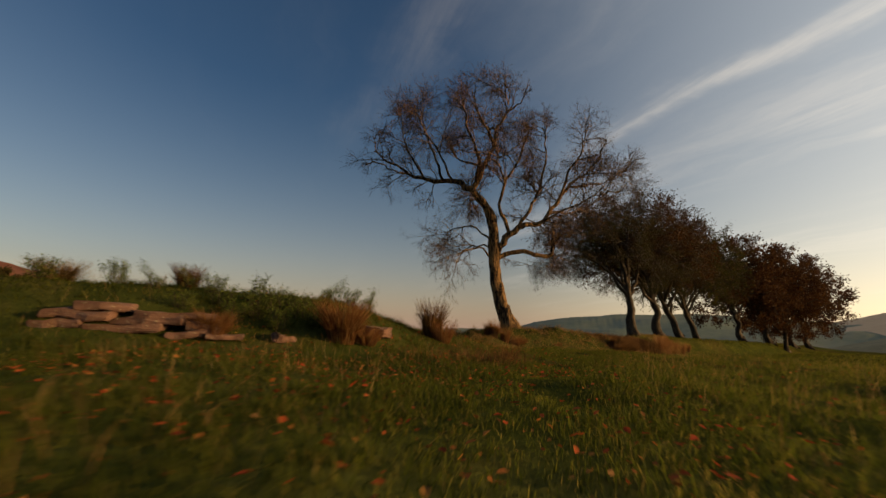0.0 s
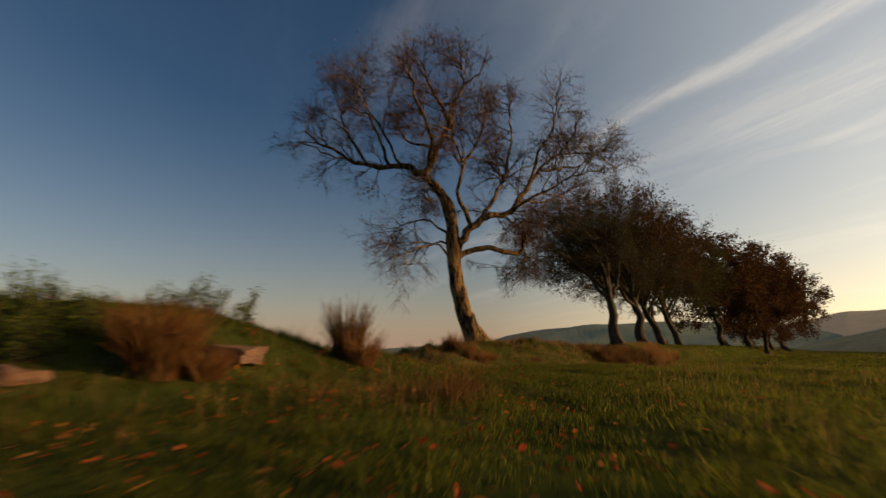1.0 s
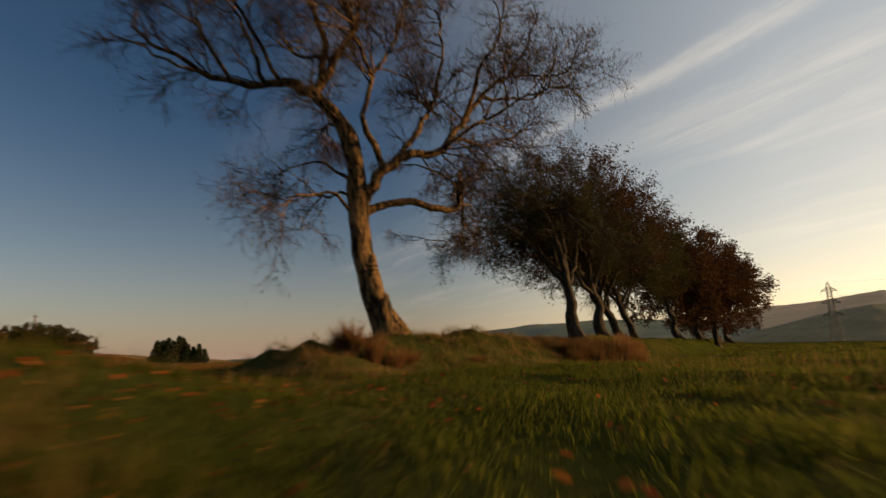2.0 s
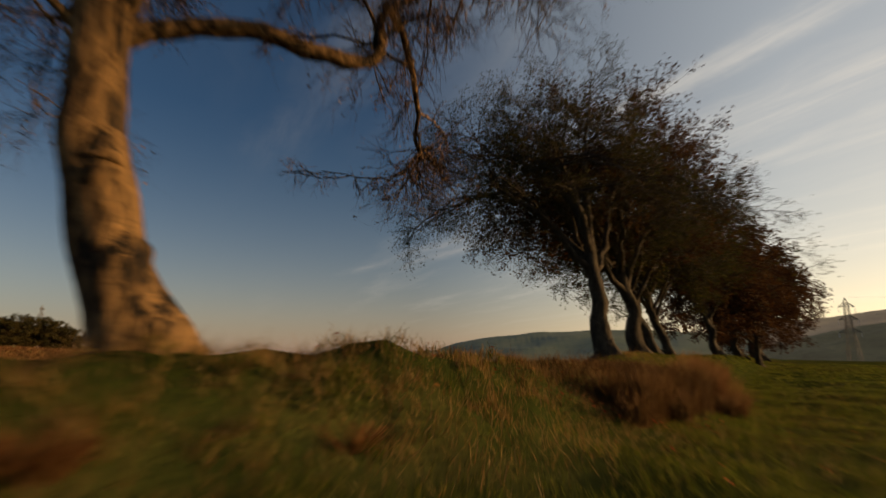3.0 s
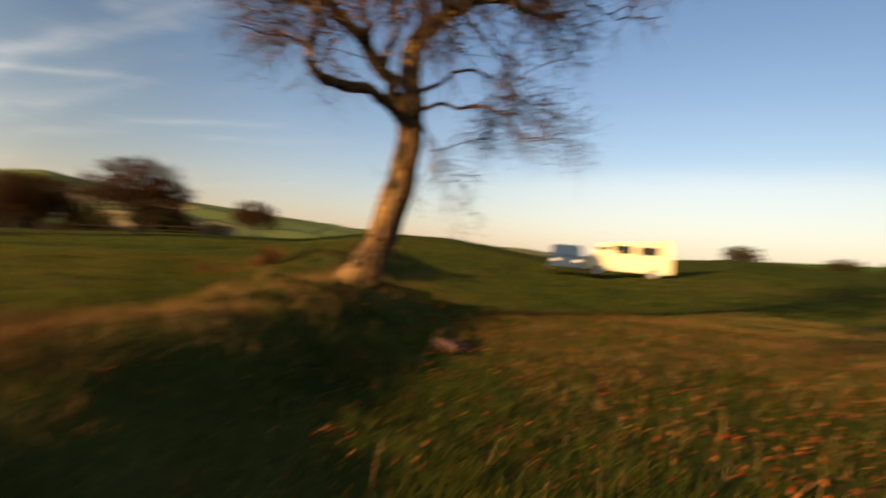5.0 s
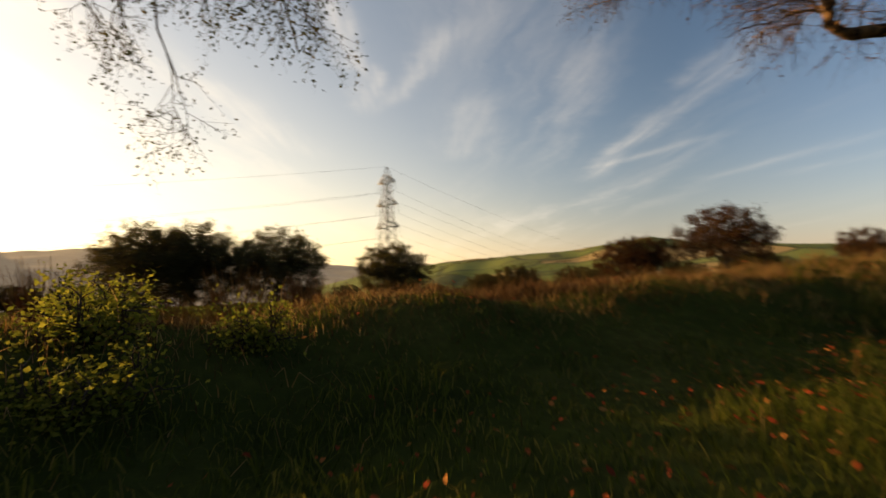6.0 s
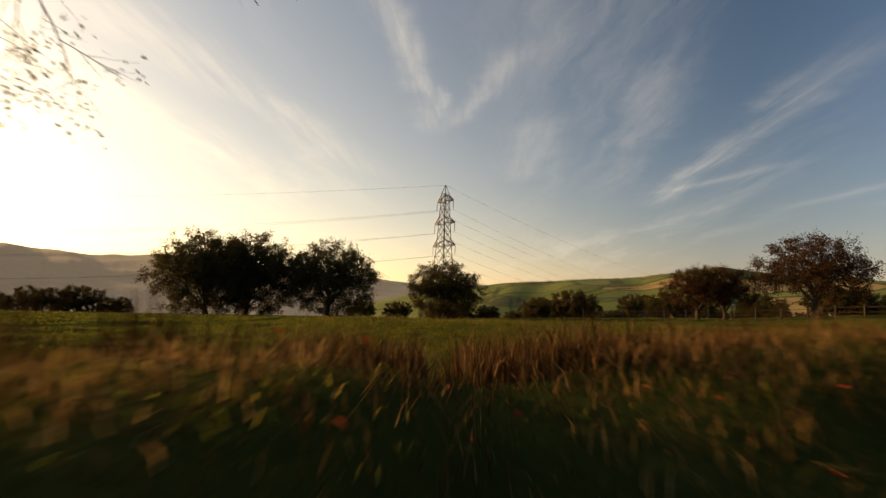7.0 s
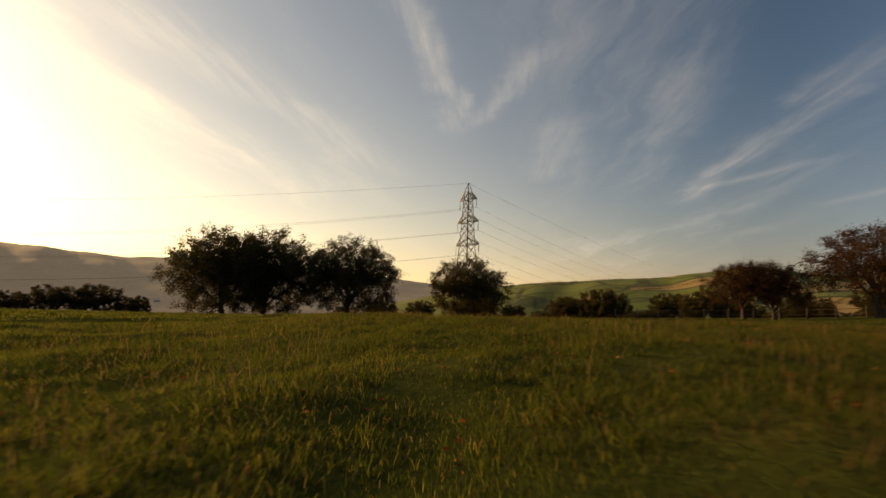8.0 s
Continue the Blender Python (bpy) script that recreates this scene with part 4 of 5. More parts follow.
def build_pylon():
    root = thing("pylon", 0, 0, 0, "tall lattice steel electricity pylon with three pairs of arms", "pylon", "line of pylons")
    levels = [0, 7, 13, 18, 22, 25.5, 28, 30.5, 33, 35.5, 38, 40.5, 43]
    for sx, sy in ((1, 1), (1, -1), (-1, 1), (-1, -1)):
        zs = [-0.5] + levels[1:] + [46]
        P = np.array([[(sx * (leg_w(z) if z < 46 else 0.05), sy * (leg_w(z) if z < 46 else 0.05), z) for z in zs]])
        V, F = sweep(P, np.full((1, len(zs)), 0.15), 4)
        part_mesh("leg", mesh_from("leg", V, F, M_STEEL), root)
    for a, b in zip(levels, levels[1:]):
        wa, wb = leg_w(a), leg_w(b)
        for p, q in (((1, 1), (1, -1)), ((1, -1), (-1, -1)), ((-1, -1), (-1, 1)), ((-1, 1), (1, 1))):
            for m, n, w in (((p[0] * wa, p[1] * wa, a), (q[0] * wb, q[1] * wb, b), 0.11), ((q[0] * wa, q[1] * wa, a), (p[0] * wb, p[1] * wb, b), 0.11), ((p[0] * wb, p[1] * wb, b), (q[0] * wb, q[1] * wb, b), 0.10)):
                bm = bmesh.new()
                bar(bm, m, n, w)
                part("brace", bm, M_STEEL, root)
    for z, reach in ARMS:
        for s in (1, -1):
            bm = bmesh.new()
            w = leg_w(z)
            tip = (s * reach, 0, z)
            for t in (1, -1):
                bar(bm, (s * w, t * w, z), tip, 0.26)
                bar(bm, (s * leg_w(z + 2.4), t * leg_w(z + 2.4), z + 2.2), tip, 0.26)
            for f in (0.35, 0.65):
                c = s * (w + (reach - w) * f)
                bar(bm, (c, w * (1 - f), z), (c, 0, z + 2.2 * (1 - f)), 0.11)
                bar(bm, (c, -w * (1 - f), z), (c, 0, z + 2.2 * (1 - f)), 0.11)
            part("cross_arm", bm, M_STEEL, root)
            bm = bmesh.new()
            for k in range(12):
                bmesh.ops.create_cone(bm, cap_ends=True, segments=8, radius1=0.15, radius2=0.08, depth=0.22, matrix=Matrix.Translation((s * reach, 0, z - 0.2 - k * 0.24)))
            part("insulator", bm, M_GLASSY, root, "pale insulator string")
    return root


PYLONS = [(66.2, -133.4, -6.0, 0.0), (285.5, 269.8, -11.0, 0.0), (-48.4, -450.3, -28.0, 0.0), (-397.9, 713.1, 20.0, 0.0), (373.0, -4.0, -14.0, 0.0)]
pylon = build_pylon()


def face(a, b):
    return math.degrees(math.atan2(b[1] - a[1], b[0] - a[0])) + 90


turns = [face(PYLONS[2], PYLONS[4]) + 17, face(PYLONS[4], PYLONS[1]) - 50, face(PYLONS[2], PYLONS[0]), 70.0, face(PYLONS[0], PYLONS[1])]
mats = [pose(p[0], p[1], p[2], 0, 0, t) for p, t in zip(PYLONS, turns)]
pylon.matrix_world = mats[0]
for m in mats[1:]:
    copy_thing(pylon, m)


def wire(a, b, sag):
    k = 28
    t = np.linspace(0, 1, k)[:, None]
    p = np.array(a)[None] * (1 - t) + np.array(b)[None] * t
    p[:, 2] -= sag * 4 * (t * (1 - t))[:, 0]
    V, F = sweep(p[None], np.full((1, k), 0.024), 4)
    tagged(new("power_line", mesh_from("power_line", V, F, M_WIRE)), "thin dark overhead cable hung between two pylons", "cable", "overhead cables")


for i, j in ((0, 4), (4, 1), (0, 2)):
    for z, reach in ARMS:
        for s in (1, -1):
            wire(tuple(mats[i] @ Vector((s * reach, 0, z - 3.1))), tuple(mats[j] @ Vector((s * reach, 0, z - 3.1))), 9.0)
    wire(tuple(mats[i] @ Vector((0, 0, 46))), tuple(mats[j] @ Vector((0, 0, 46))), 6.0)

# ---------------------------------------------------------------- turf, dry stems, fallen leaves
COURSE = np.array([(0.0, -0.5), (0.3, 1.26), (0.6, 2.9), (1.0, 4.8), (1.9, 7.8), (4.0, 13.9), (4.75, 15.9), (5.3, 18.2), (6.1, 20.4), (6.35, 21.6), (6.0, 21.8), (5.92, 21.0), (6.65, 18.5), (7.2, 17.3), (8.6, 14.2), (11, 9)])


def off_course(x, y):
    best = np.full(len(x), 1e9)
    for a, b in zip(COURSE, COURSE[1:]):
        t = np.clip(((x - a[0]) * (b - a)[0] + (y - a[1]) * (b - a)[1]) / ((b - a) @ (b - a)), 0, 1)
        best = np.minimum(best, np.hypot(x - a[0] - t * (b - a)[0], y - a[1] - t * (b - a)[1]))
    return best


def bank_uv(x, y):
    dx, dy = x - BIRCH[0], y - BIRCH[1]
    return dx * BANK_U[0] + dy * BANK_U[1], dx * BANK_V[0] + dy * BANK_V[1]


def scatter(rng, lo, hi, per_m2, box):
    x0, y0, x1, y1 = box
    n = int((x1 - x0) * (y1 - y0) * per_m2)
    x, y = rng.uniform(x0, x1, n), rng.uniform(y0, y1, n)
    d = off_course(x, y)
    k = (d >= lo) & (d < hi)
    return x[k], y[k]


def blades(rng, x, y, tall, wide, lean=0.5, two=False):
    """Grass blades standing on the ground: tall and wide per blade."""
    n = len(x)
    root = np.stack([x, y, height(x, y) - 0.01], 1)
    a = rng.uniform(0, 2 * np.pi, n)
    side = np.stack([np.cos(a), np.sin(a), np.zeros(n)], 1) * wide[:, None] * 0.5
    b = rng.uniform(0, 2 * np.pi, n)
    bend = np.stack([np.cos(b), np.sin(b), np.zeros(n)], 1) * (rng.uniform(0.1, 1, n) * lean * tall)[:, None]
    up = np.array([0, 0, 1.0])[None] * tall[:, None]
    tip = root + bend + up * (1 - 0.25 * lean)
    if two:
        mid = root + bend * 0.32 + up * 0.55
        V = np.stack([root - side, root + side, mid + side * 0.8, mid - side * 0.8, tip], 1)
        q = np.arange(n)[:, None] * 5
        F = np.concatenate([q + [0, 1, 2], q + [0, 2, 3], q + [3, 2, 4]])
    else:
        V = np.stack([root - side, root + side, tip], 1)
        F = np.arange(n)[:, None] * 3 + np.array([0, 1, 2])
    return V.reshape(-1, 3), F


def stuff(name, sets, mat, label, category):
    Vs, Fs, o = [], [], 0
    for V, F in sets:
        Vs.append(V), Fs.append(F + o)
        o += len(V)
    tagged(new(name, mesh_from(name, np.concatenate(Vs), np.concatenate(Fs), mat)), label, category, kind="stuff")


def clumpy(x, y, seed):
    return 0.5 + 0.5 * waves(x, y, 0.55, seed) + 0.5 * waves(x, y, 2.2, seed + 1)


def build_turf():
    rng = np.random.RandomState(51)
    sets = []
    for lo, hi, per, tall, wide, two in ((0, 1.3, 2000, 0.085, 0.0046, True), (1.3, 4.5, 1200, 0.09, 0.0072, False), (4.5, 11, 430, 0.09, 0.015, False), (11, 38, 80, 0.10, 0.05, False), (38, 62, 18, 0.11, 0.11, False)):
        box = (-12, -4, 20, 34) if hi < 12 else (-32, -24, 45, 60) if hi < 40 else (-5, -45, 75, 30)
        x, y = scatter(rng, lo, hi, per, box)
        c = clumpy(x, y, 60)
        keep = rng.rand(len(x)) < np.clip(0.2 + 1.1 * c, 0.10, 1)
        x, y, c = x[keep], y[keep], c[keep]
        u, v = bank_uv(x, y)
        bare = (np.abs(v - ridge(u) - np.where(u < 3.2, 0.4, 0.1)) < np.where(u < 3.2, 1.2, 0.9)) & (u > -2.3) & (u < 9.0)
        keep = ~bare | (rng.rand(len(x)) < 0.45)
        x, y, c, bare = x[keep], y[keep], c[keep], bare[keep]
        t = np.where(bare, 0.6, 1.0) * tall * (0.35 + 1.1 * np.clip(c, 0, 1.3)) * rng.uniform(0.5, 1.3, len(x)) * (0.7 + 0.3 * sstep(off_course(x, y), 0.05, 0.3))
        sets.append(blades(rng, x, y, t, wide * rng.uniform(0.7, 1.3, len(x)), 1.15, two))
    # coarse tufts
    cx, cy = scatter(rng, 0.35, 7, 11, (-11, -3, 18, 32))
    u, v = bank_uv(cx, cy)
    keep = (rng.rand(len(cx)) < np.clip(1.3 * clumpy(cx, cy, 64) - 0.2, 0.05, 1)) & ~((np.abs(v - ridge(u)) < 0.7) & (u > 3.5))
    cx, cy = cx[keep], cy[keep]
    i = np.repeat(np.arange(len(cx)), 46)
    big = rng.uniform(0.5, 1.2, len(cx))[i]
    x, y = cx[i] + rng.normal(0, 0.055, len(i)) * big, cy[i] + rng.normal(0, 0.055, len(i)) * big
    sets.append(blades(rng, x, y, 0.17 * big * rng.uniform(0.45, 1.1, len(x)), rng.uniform(0.004, 0.008, len(x)), 0.85, False))
    stuff("grass", sets, M_GRASS, "short grazed green turf in uneven tussocks", "grass")


def build_dry_grass():
    rng = np.random.RandomState(52)
    sets = []
    # loose stems in the pasture
    x, y = scatter(rng, 0.3, 7, 110, (-10, 0, 16, 32))
    keep = rng.rand(len(x)) < np.clip(1.6 * clumpy(x, y, 70) - 0.75, 0.02, 1) * sstep(off_course(x, y), 0.55, 1.5)
    x, y = x[keep], y[keep]
    sets.append(blades(rng, x, y, rng.uniform(0.10, 0.30, len(x)), np.full(len(x), 0.004), 0.7, True))
    # pale stems lying flat
    x, y = scatter(rng, 0.35, 2.4, 18, (-4, -1, 14, 28))
    sets.append(blades(rng, x, y, rng.uniform(0.06, 0.16, len(x)), rng.uniform(0.002, 0.005, len(x)), 2.6, True))
    # thick along the bank
    n = 11000
    u = rng.uniform(1.0, 12, n)
    v = ridge(u) + rng.normal(0.3, 0.5, n)
    x, y = BIRCH[0] + u * BANK_U[0] + v * BANK_V[0], BIRCH[1] + u * BANK_U[1] + v * BANK_V[1]
    d = off_course(x, y)
    keep = (rng.rand(n) < np.clip(clumpy(x, y, 80) + 0.2, 0.05, 1)) & (d > 0.25)
    x, y, d = x[keep], y[keep], d[keep]
    t = rng.uniform(0.08, 0.30, len(x)) * np.clip(0.5 + d * 0.4, 0.5, 1.2) * np.where(u[keep] > 6.1, 0.35, 0.6)
    sets.append(blades(rng, x, y, t, np.full(len(x), 0.005), 0.8, True))
    # straw among the leaves behind the bank
    n = 80000
    x, y = rng.uniform(-10, 8, n), rng.uniform(17, 34, n)
    u, v = bank_uv(x, y)
    keep = (v < -1.2) & (rng.rand(n) < np.clip(clumpy(x, y, 84) + 0.15, 0.05, 1) * np.where((x > 0.5) & (y > 19.5), 0.25, 1.0))
    x, y = x[keep], y[keep]
    sets.append(blades(rng, x, y, rng.uniform(0.05, 0.16, len(x)), np.full(len(x), 0.008), 0.8))
    # straw patches over the far meadow
    n = 60000
    x, y = rng.uniform(-26, 5, n), rng.uniform(20, 60, n)
    keep = rng.rand(n) < np.clip(clumpy(x, y, 85), 0.05, 1)
    x, y = x[keep], y[keep]
    u, v = bank_uv(x, y)
    keep = v < -2
    x, y = x[keep], y[keep]
    sets.append(blades(rng, x, y, rng.uniform(0.06, 0.2, len(x)), np.full(len(x), 0.012), 0.7))
    stuff("dry_grass", sets, M_DRY, "straw-coloured dead grass stems among the turf", "grass")


def build_tall_grass():
    """A stand of dead grass along the crest, in loose fans."""
    rng = np.random.RandomState(56)
    cu = np.concatenate([rng.normal(5.2, 0.5, 70), rng.uniform(2.4, 6.0, 110), rng.uniform(0.8, 4.0, 40)])
    cv = np.concatenate([rng.normal(1.85, 0.2, 70), rng.normal(1.75, 0.22, 110), rng.uniform(0.2, 1.3, 40)])
    tall = np.concatenate([rng.uniform(0.14, 0.28, 70), rng.uniform(0.12, 0.26, 110), rng.uniform(0.08, 0.18, 40)])
    ok = cu < 5.85
    cu, cv, tall = cu[ok], cv[ok], tall[ok]
    many = np.where(np.abs(cu - 5.2) < 0.8, 16, 9)
    i = np.repeat(np.arange(len(cu)), many)
    u, v = cu[i] + rng.normal(0, 0.17, len(i)), cv[i] + rng.normal(0, 0.14, len(i))
    x, y = BIRCH[0] + u * BANK_U[0] + v * BANK_V[0], BIRCH[1] + u * BANK_U[1] + v * BANK_V[1]
    d = off_course(x, y)
    k = d > 0.05
    x, y, d, i = x[k], y[k], d[k], i[k]
    t = tall[i] * rng.uniform(0.35, 1.1, len(x)) * (0.7 + 0.3 * sstep(d, 0.05, 0.35))
    # tall stems on the sunny slope, most of them as high as the crest and a little over
    m = 440
    fu = np.clip(np.concatenate([rng.normal(5.3, 0.45, 320), rng.uniform(3.4, 5.6, 120)]), 3.4, 5.95)
    fv = ridge(fu) + rng.uniform(0.2, 1.3, m)
    i = np.repeat(np.arange(m), 15)
    u, v = fu[i] + rng.normal(0, 0.07, len(i)), fv[i] + rng.normal(0, 0.07, len(i))
    sx, sy = BIRCH[0] + u * BANK_U[0] + v * BANK_V[0], BIRCH[1] + u * BANK_U[1] + v * BANK_V[1]
    k = off_course(sx, sy) > 0.07
    sx, sy = sx[k], sy[k]
    top = rng.uniform(0.88, 1.10, m)[i][k] + rng.normal(0, 0.04, len(sx))
    stand = blades(rng, sx, sy, np.clip(top - height(sx, sy), 0.12, 0.72), rng.uniform(0.003, 0.007, len(sx)), 0.4, True)
    px, py = rng.normal(0.8, 0.5, 1500), rng.normal(6.9, 0.6, 1500)
    k = off_course(px, py) > 0.4
    px, py = px[k], py[k]
    low = blades(rng, px, py, rng.uniform(0.06, 0.26, len(px)), rng.uniform(0.002, 0.005, len(px)), 0.7, True)
    # short brown growth over the crest
    u = rng.uniform(3.0, 8.5, 9000)
    v = ridge(u) + rng.normal(0.05, 0.45, 9000)
    cx, cy = BIRCH[0] + u * BANK_U[0] + v * BANK_V[0], BIRCH[1] + u * BANK_U[1] + v * BANK_V[1]
    front = rng.uniform(-2.2, 4.2, 15000)
    gx = ridge(front) + rng.normal(0.6, 0.6, 15000)
    gx, gy = BIRCH[0] + front * BANK_U[0] + gx * BANK_V[0], BIRCH[1] + front * BANK_U[1] + gx * BANK_V[1]
    k = rng.rand(15000) < np.clip(0.25 + clumpy(gx, gy, 86), 0.1, 1)
    gx, gy = gx[k], gy[k]
    brow = blades(rng, gx, gy, rng.uniform(0.04, 0.17, len(gx)), rng.uniform(0.003, 0.008, len(gx)), 0.9)
    tagged(new("tawny_grass", mesh_from("tawny_grass", *brow, M_DRY)), "short tawny grass on the sunny side of the bank", "grass", kind="stuff")
    scrub = blades(rng, cx, cy, rng.uniform(0.03, 0.10, 9000), rng.uniform(0.003, 0.006, 9000), 0.9)
    px, py = rng.normal(7.8, 1.2, 2600), rng.normal(16.6, 1.2, 2600)
    k = off_course(px, py) > 0.45
    px, py = px[k], py[k]
    flat = blades(rng, px, py, rng.uniform(0.04, 0.15, len(px)), rng.uniform(0.002, 0.006, len(px)), 1.5, True)
    stuff("tall_grass", [low, flat, stand, scrub, blades(rng, x, y, t, rng.uniform(0.0025, 0.007, len(x)) * rng.uniform(0.6, 1.4, len(x)), 0.6, True)], M_REED, "tall reddish dead grass standing along the bank", "grass")


def build_fallen_leaves():
    rng = np.random.RandomState(53)
    xs, ys = [], []
    for box, n in (((-4, -1, 6, 12), 2000), ((-3, 0, 1.4, 9.5), 2900), ((5, 12, 13, 21), 450), ((-4, 16, 6.5, 24), 12500), ((-9, 16, 6, 34), 5000), ((3, 8, 14, 20), 300), ((-0.6, 8.5, 2.0, 11.6), 330), ((2.5, 17.5, 7.5, 22.5), 1500)):
        xs.append(rng.uniform(box[0], box[2], n)), ys.append(rng.uniform(box[1], box[3], n))
    x, y = np.concatenate(xs), np.concatenate(ys)
    u, v = bank_uv(x, y)
    keep = rng.rand(len(x)) < np.clip(clumpy(x, y, 90) + 0.25, 0.1, 1) * np.where((v > 0.1) & (v < 1.8) & (u > 2.5), 0.25, 1.0)
    x, y = x[keep], y[keep]
    n = len(x)
    c = np.stack([x, y, height(x, y) + rng.uniform(0.02, 0.085, n)], 1)
    a = rng.uniform(0, 6.28, n)
    f = unit(np.stack([np.cos(a), np.sin(a), rng.normal(0, 0.35, n)], 1))
    g = unit(np.cross(f, np.stack([rng.normal(0, 0.4, n), rng.normal(0, 0.4, n), np.ones(n)], 1)))
    h = np.cross(g, f)
    s = (0.016 + 0.028 * rng.uniform(0, 1, n) ** 1.7)[:, None] * np.where((y > 17) & (off_course(x, y) < 2.2), 0.62, 1.0)[:, None]
    curl = rng.uniform(-0.05, 0.30, n)[:, None]
    # six-cornered leaf folded along its rib
    V = np.stack([c - f * s * 0.5, c - f * s * 0.15 + g * s * 0.30 + h * s * curl, c + f * s * 0.2 + g * s * 0.26 + h * s * curl,
                  c + f * s * 0.55 + h * s * curl * 0.6, c + f * s * 0.2 - g * s * 0.26 + h * s * curl, c - f * s * 0.15 - g * s * 0.30 + h * s * curl], 1)
    q = np.arange(n)[:, None] * 6
    F = np.concatenate([q + [0, 2, 1], q + [0, 3, 2], q + [0, 4, 3], q + [0, 5, 4]])
    stuff("fallen_leaves", [(V.reshape(-1, 3), F)], M_FALLEN, "red, orange and brown beech leaves strewn on the grass", "leaves")


def build_bracken():
    """Rust-coloured strips on the far side of the field."""
    rng = np.random.RandomState(57)
    sets = []
    for az0, az1, d0, d1, n in ((22.5, 40, 118, 145, 9000), (38, 62, 150, 170, 4000)):
        az, d = np.radians(rng.uniform(az0, az1, n)), rng.uniform(d0, d1, n)
        x, y = 4.5 - np.sin(az) * d, 21 + np.cos(az) * d
        k = rng.rand(n) < np.clip(0.8 + waves(x, y, 14, 58), 0.1, 1)
        x, y = x[k], y[k]
        sets.append(blades(rng, x, y, rng.uniform(0.5, 1.25, len(x)), rng.uniform(0.12, 0.35, len(x)), 0.9))
    stuff("bracken", sets, M_RUST, "rust-red dead bracken in strips beyond the field", "bracken")


build_turf()
build_bracken()
build_dry_grass()
build_tall_grass()
build_fallen_leaves()

# ---------------------------------------------------------------- rushes


def build_rush(x, y, tall, radius, n, mat, label, seed):
    rng = np.random.RandomState(seed)
    root = thing("rush_tuft", x, y, zat(x, y), label, "rush", "tufts of rushes")
    a, r = rng.uniform(0, 6.28, n), radius * np.sqrt(rng.uniform(0, 1, n)) * 0.45
    base = np.stack([np.cos(a) * r, np.sin(a) * r, np.full(n, -0.05)], 1)
    out = np.stack([np.cos(a), np.sin(a), np.zeros(n)], 1)
    t = tall * rng.uniform(0.45, 1.0, n)
    sp = (r / radius * 0.9 + rng.uniform(0, 0.35, n)) * radius * 1.2
    jig = rng.normal(0, 0.05, (n, 3)) * tall
    P = np.stack([base, base + out * sp[:, None] * 0.3 + np.array([0, 0, 1.0]) * t[:, None] * 0.55, base + out * sp[:, None] + np.array([0, 0, 1.0]) * t[:, None] + jig], 1)
    R = np.full((n, 1), 0.0035) * np.array([[1.0, 0.8, 0.25]])
    V, F = sweep(P, R, 3)
    part_mesh("clump", mesh_from("clump", V, F, mat), root)


rng = np.random.RandomState(61)
build_rush(-0.17, 8.42, 0.7, 0.27, 420, M_REED, "tall straw-coloured rush tuft standing alone in the pasture", 1)
build_rush(0.02, 8.25, 0.42, 0.22, 260, M_RUST, "low rust-red rush tuft beside a taller one in the pasture", 12)
build_rush(-1.32, 6.75, 0.6, 0.36, 1000, M_RUST, "large rust-red rush clump at the foot of the mound", 2)
build_rush(-1.0, 6.85, 0.3, 0.22, 300, M_RUST, "rust-red rush clump at the end of the mound", 3)
build_rush(-3.81, 7.44, 0.42, 0.24, 420, M_REED, "straw-coloured rush tuft on top of the mound", 4)
build_rush(-5.49, 7.07, 0.39, 0.37, 520, M_DRY, "straw-coloured rush tuft on top of the mound", 5)
build_rush(-2.79, 6.14, 0.37, 0.28, 500, M_RUST, "rust-red rush clump beside the stone slabs", 6)
build_rush(0.98, 7.35, 0.32, 0.22, 110, M_REED, "low reddish tuft of dead grass in the pasture", 10)
build_rush(0.79, 6.60, 0.28, 0.19, 90, M_REED, "low reddish tuft of dead grass in the pasture", 11)
for k, (px, py, tall) in enumerate(((1.3, 14.2, 0.4), (1.45, 14.1, 0.5), (1.75, 14.0, 0.5), (2.05, 14.1, 0.4), (2.25, 14.35, 0.24), (3.35, 14.9, 0.2))):
    build_rush(px, py, tall, 0.19, 260, M_RUST, "rust-red rush clump on the bank below the birch", 20 + k)
for k in range(60):
    u = (1.7 + k * 0.13 if k < 52 else 8.6 + (k - 52) * 0.5) + rng.uniform(-0.15, 0.15)
    v = ridge(u) + rng.uniform(0.9, 1.5)
    px, py = BIRCH + u * BANK_U + v * BANK_V
    if off_course(np.array([px]), np.array([py]))[0] > 0.55:
        build_rush(px, py, rng.uniform(0.34, 0.54) * (1.25 if u > 6.2 else 1.0), rng.uniform(0.14, 0.24), 220, M_REED if u < 5.8 else M_RUST if rng.rand() < 0.7 else M_DRY, "rusty rush clump along the sunny foot of the bank", 100 + k)

# ---------------------------------------------------------------- shrubs


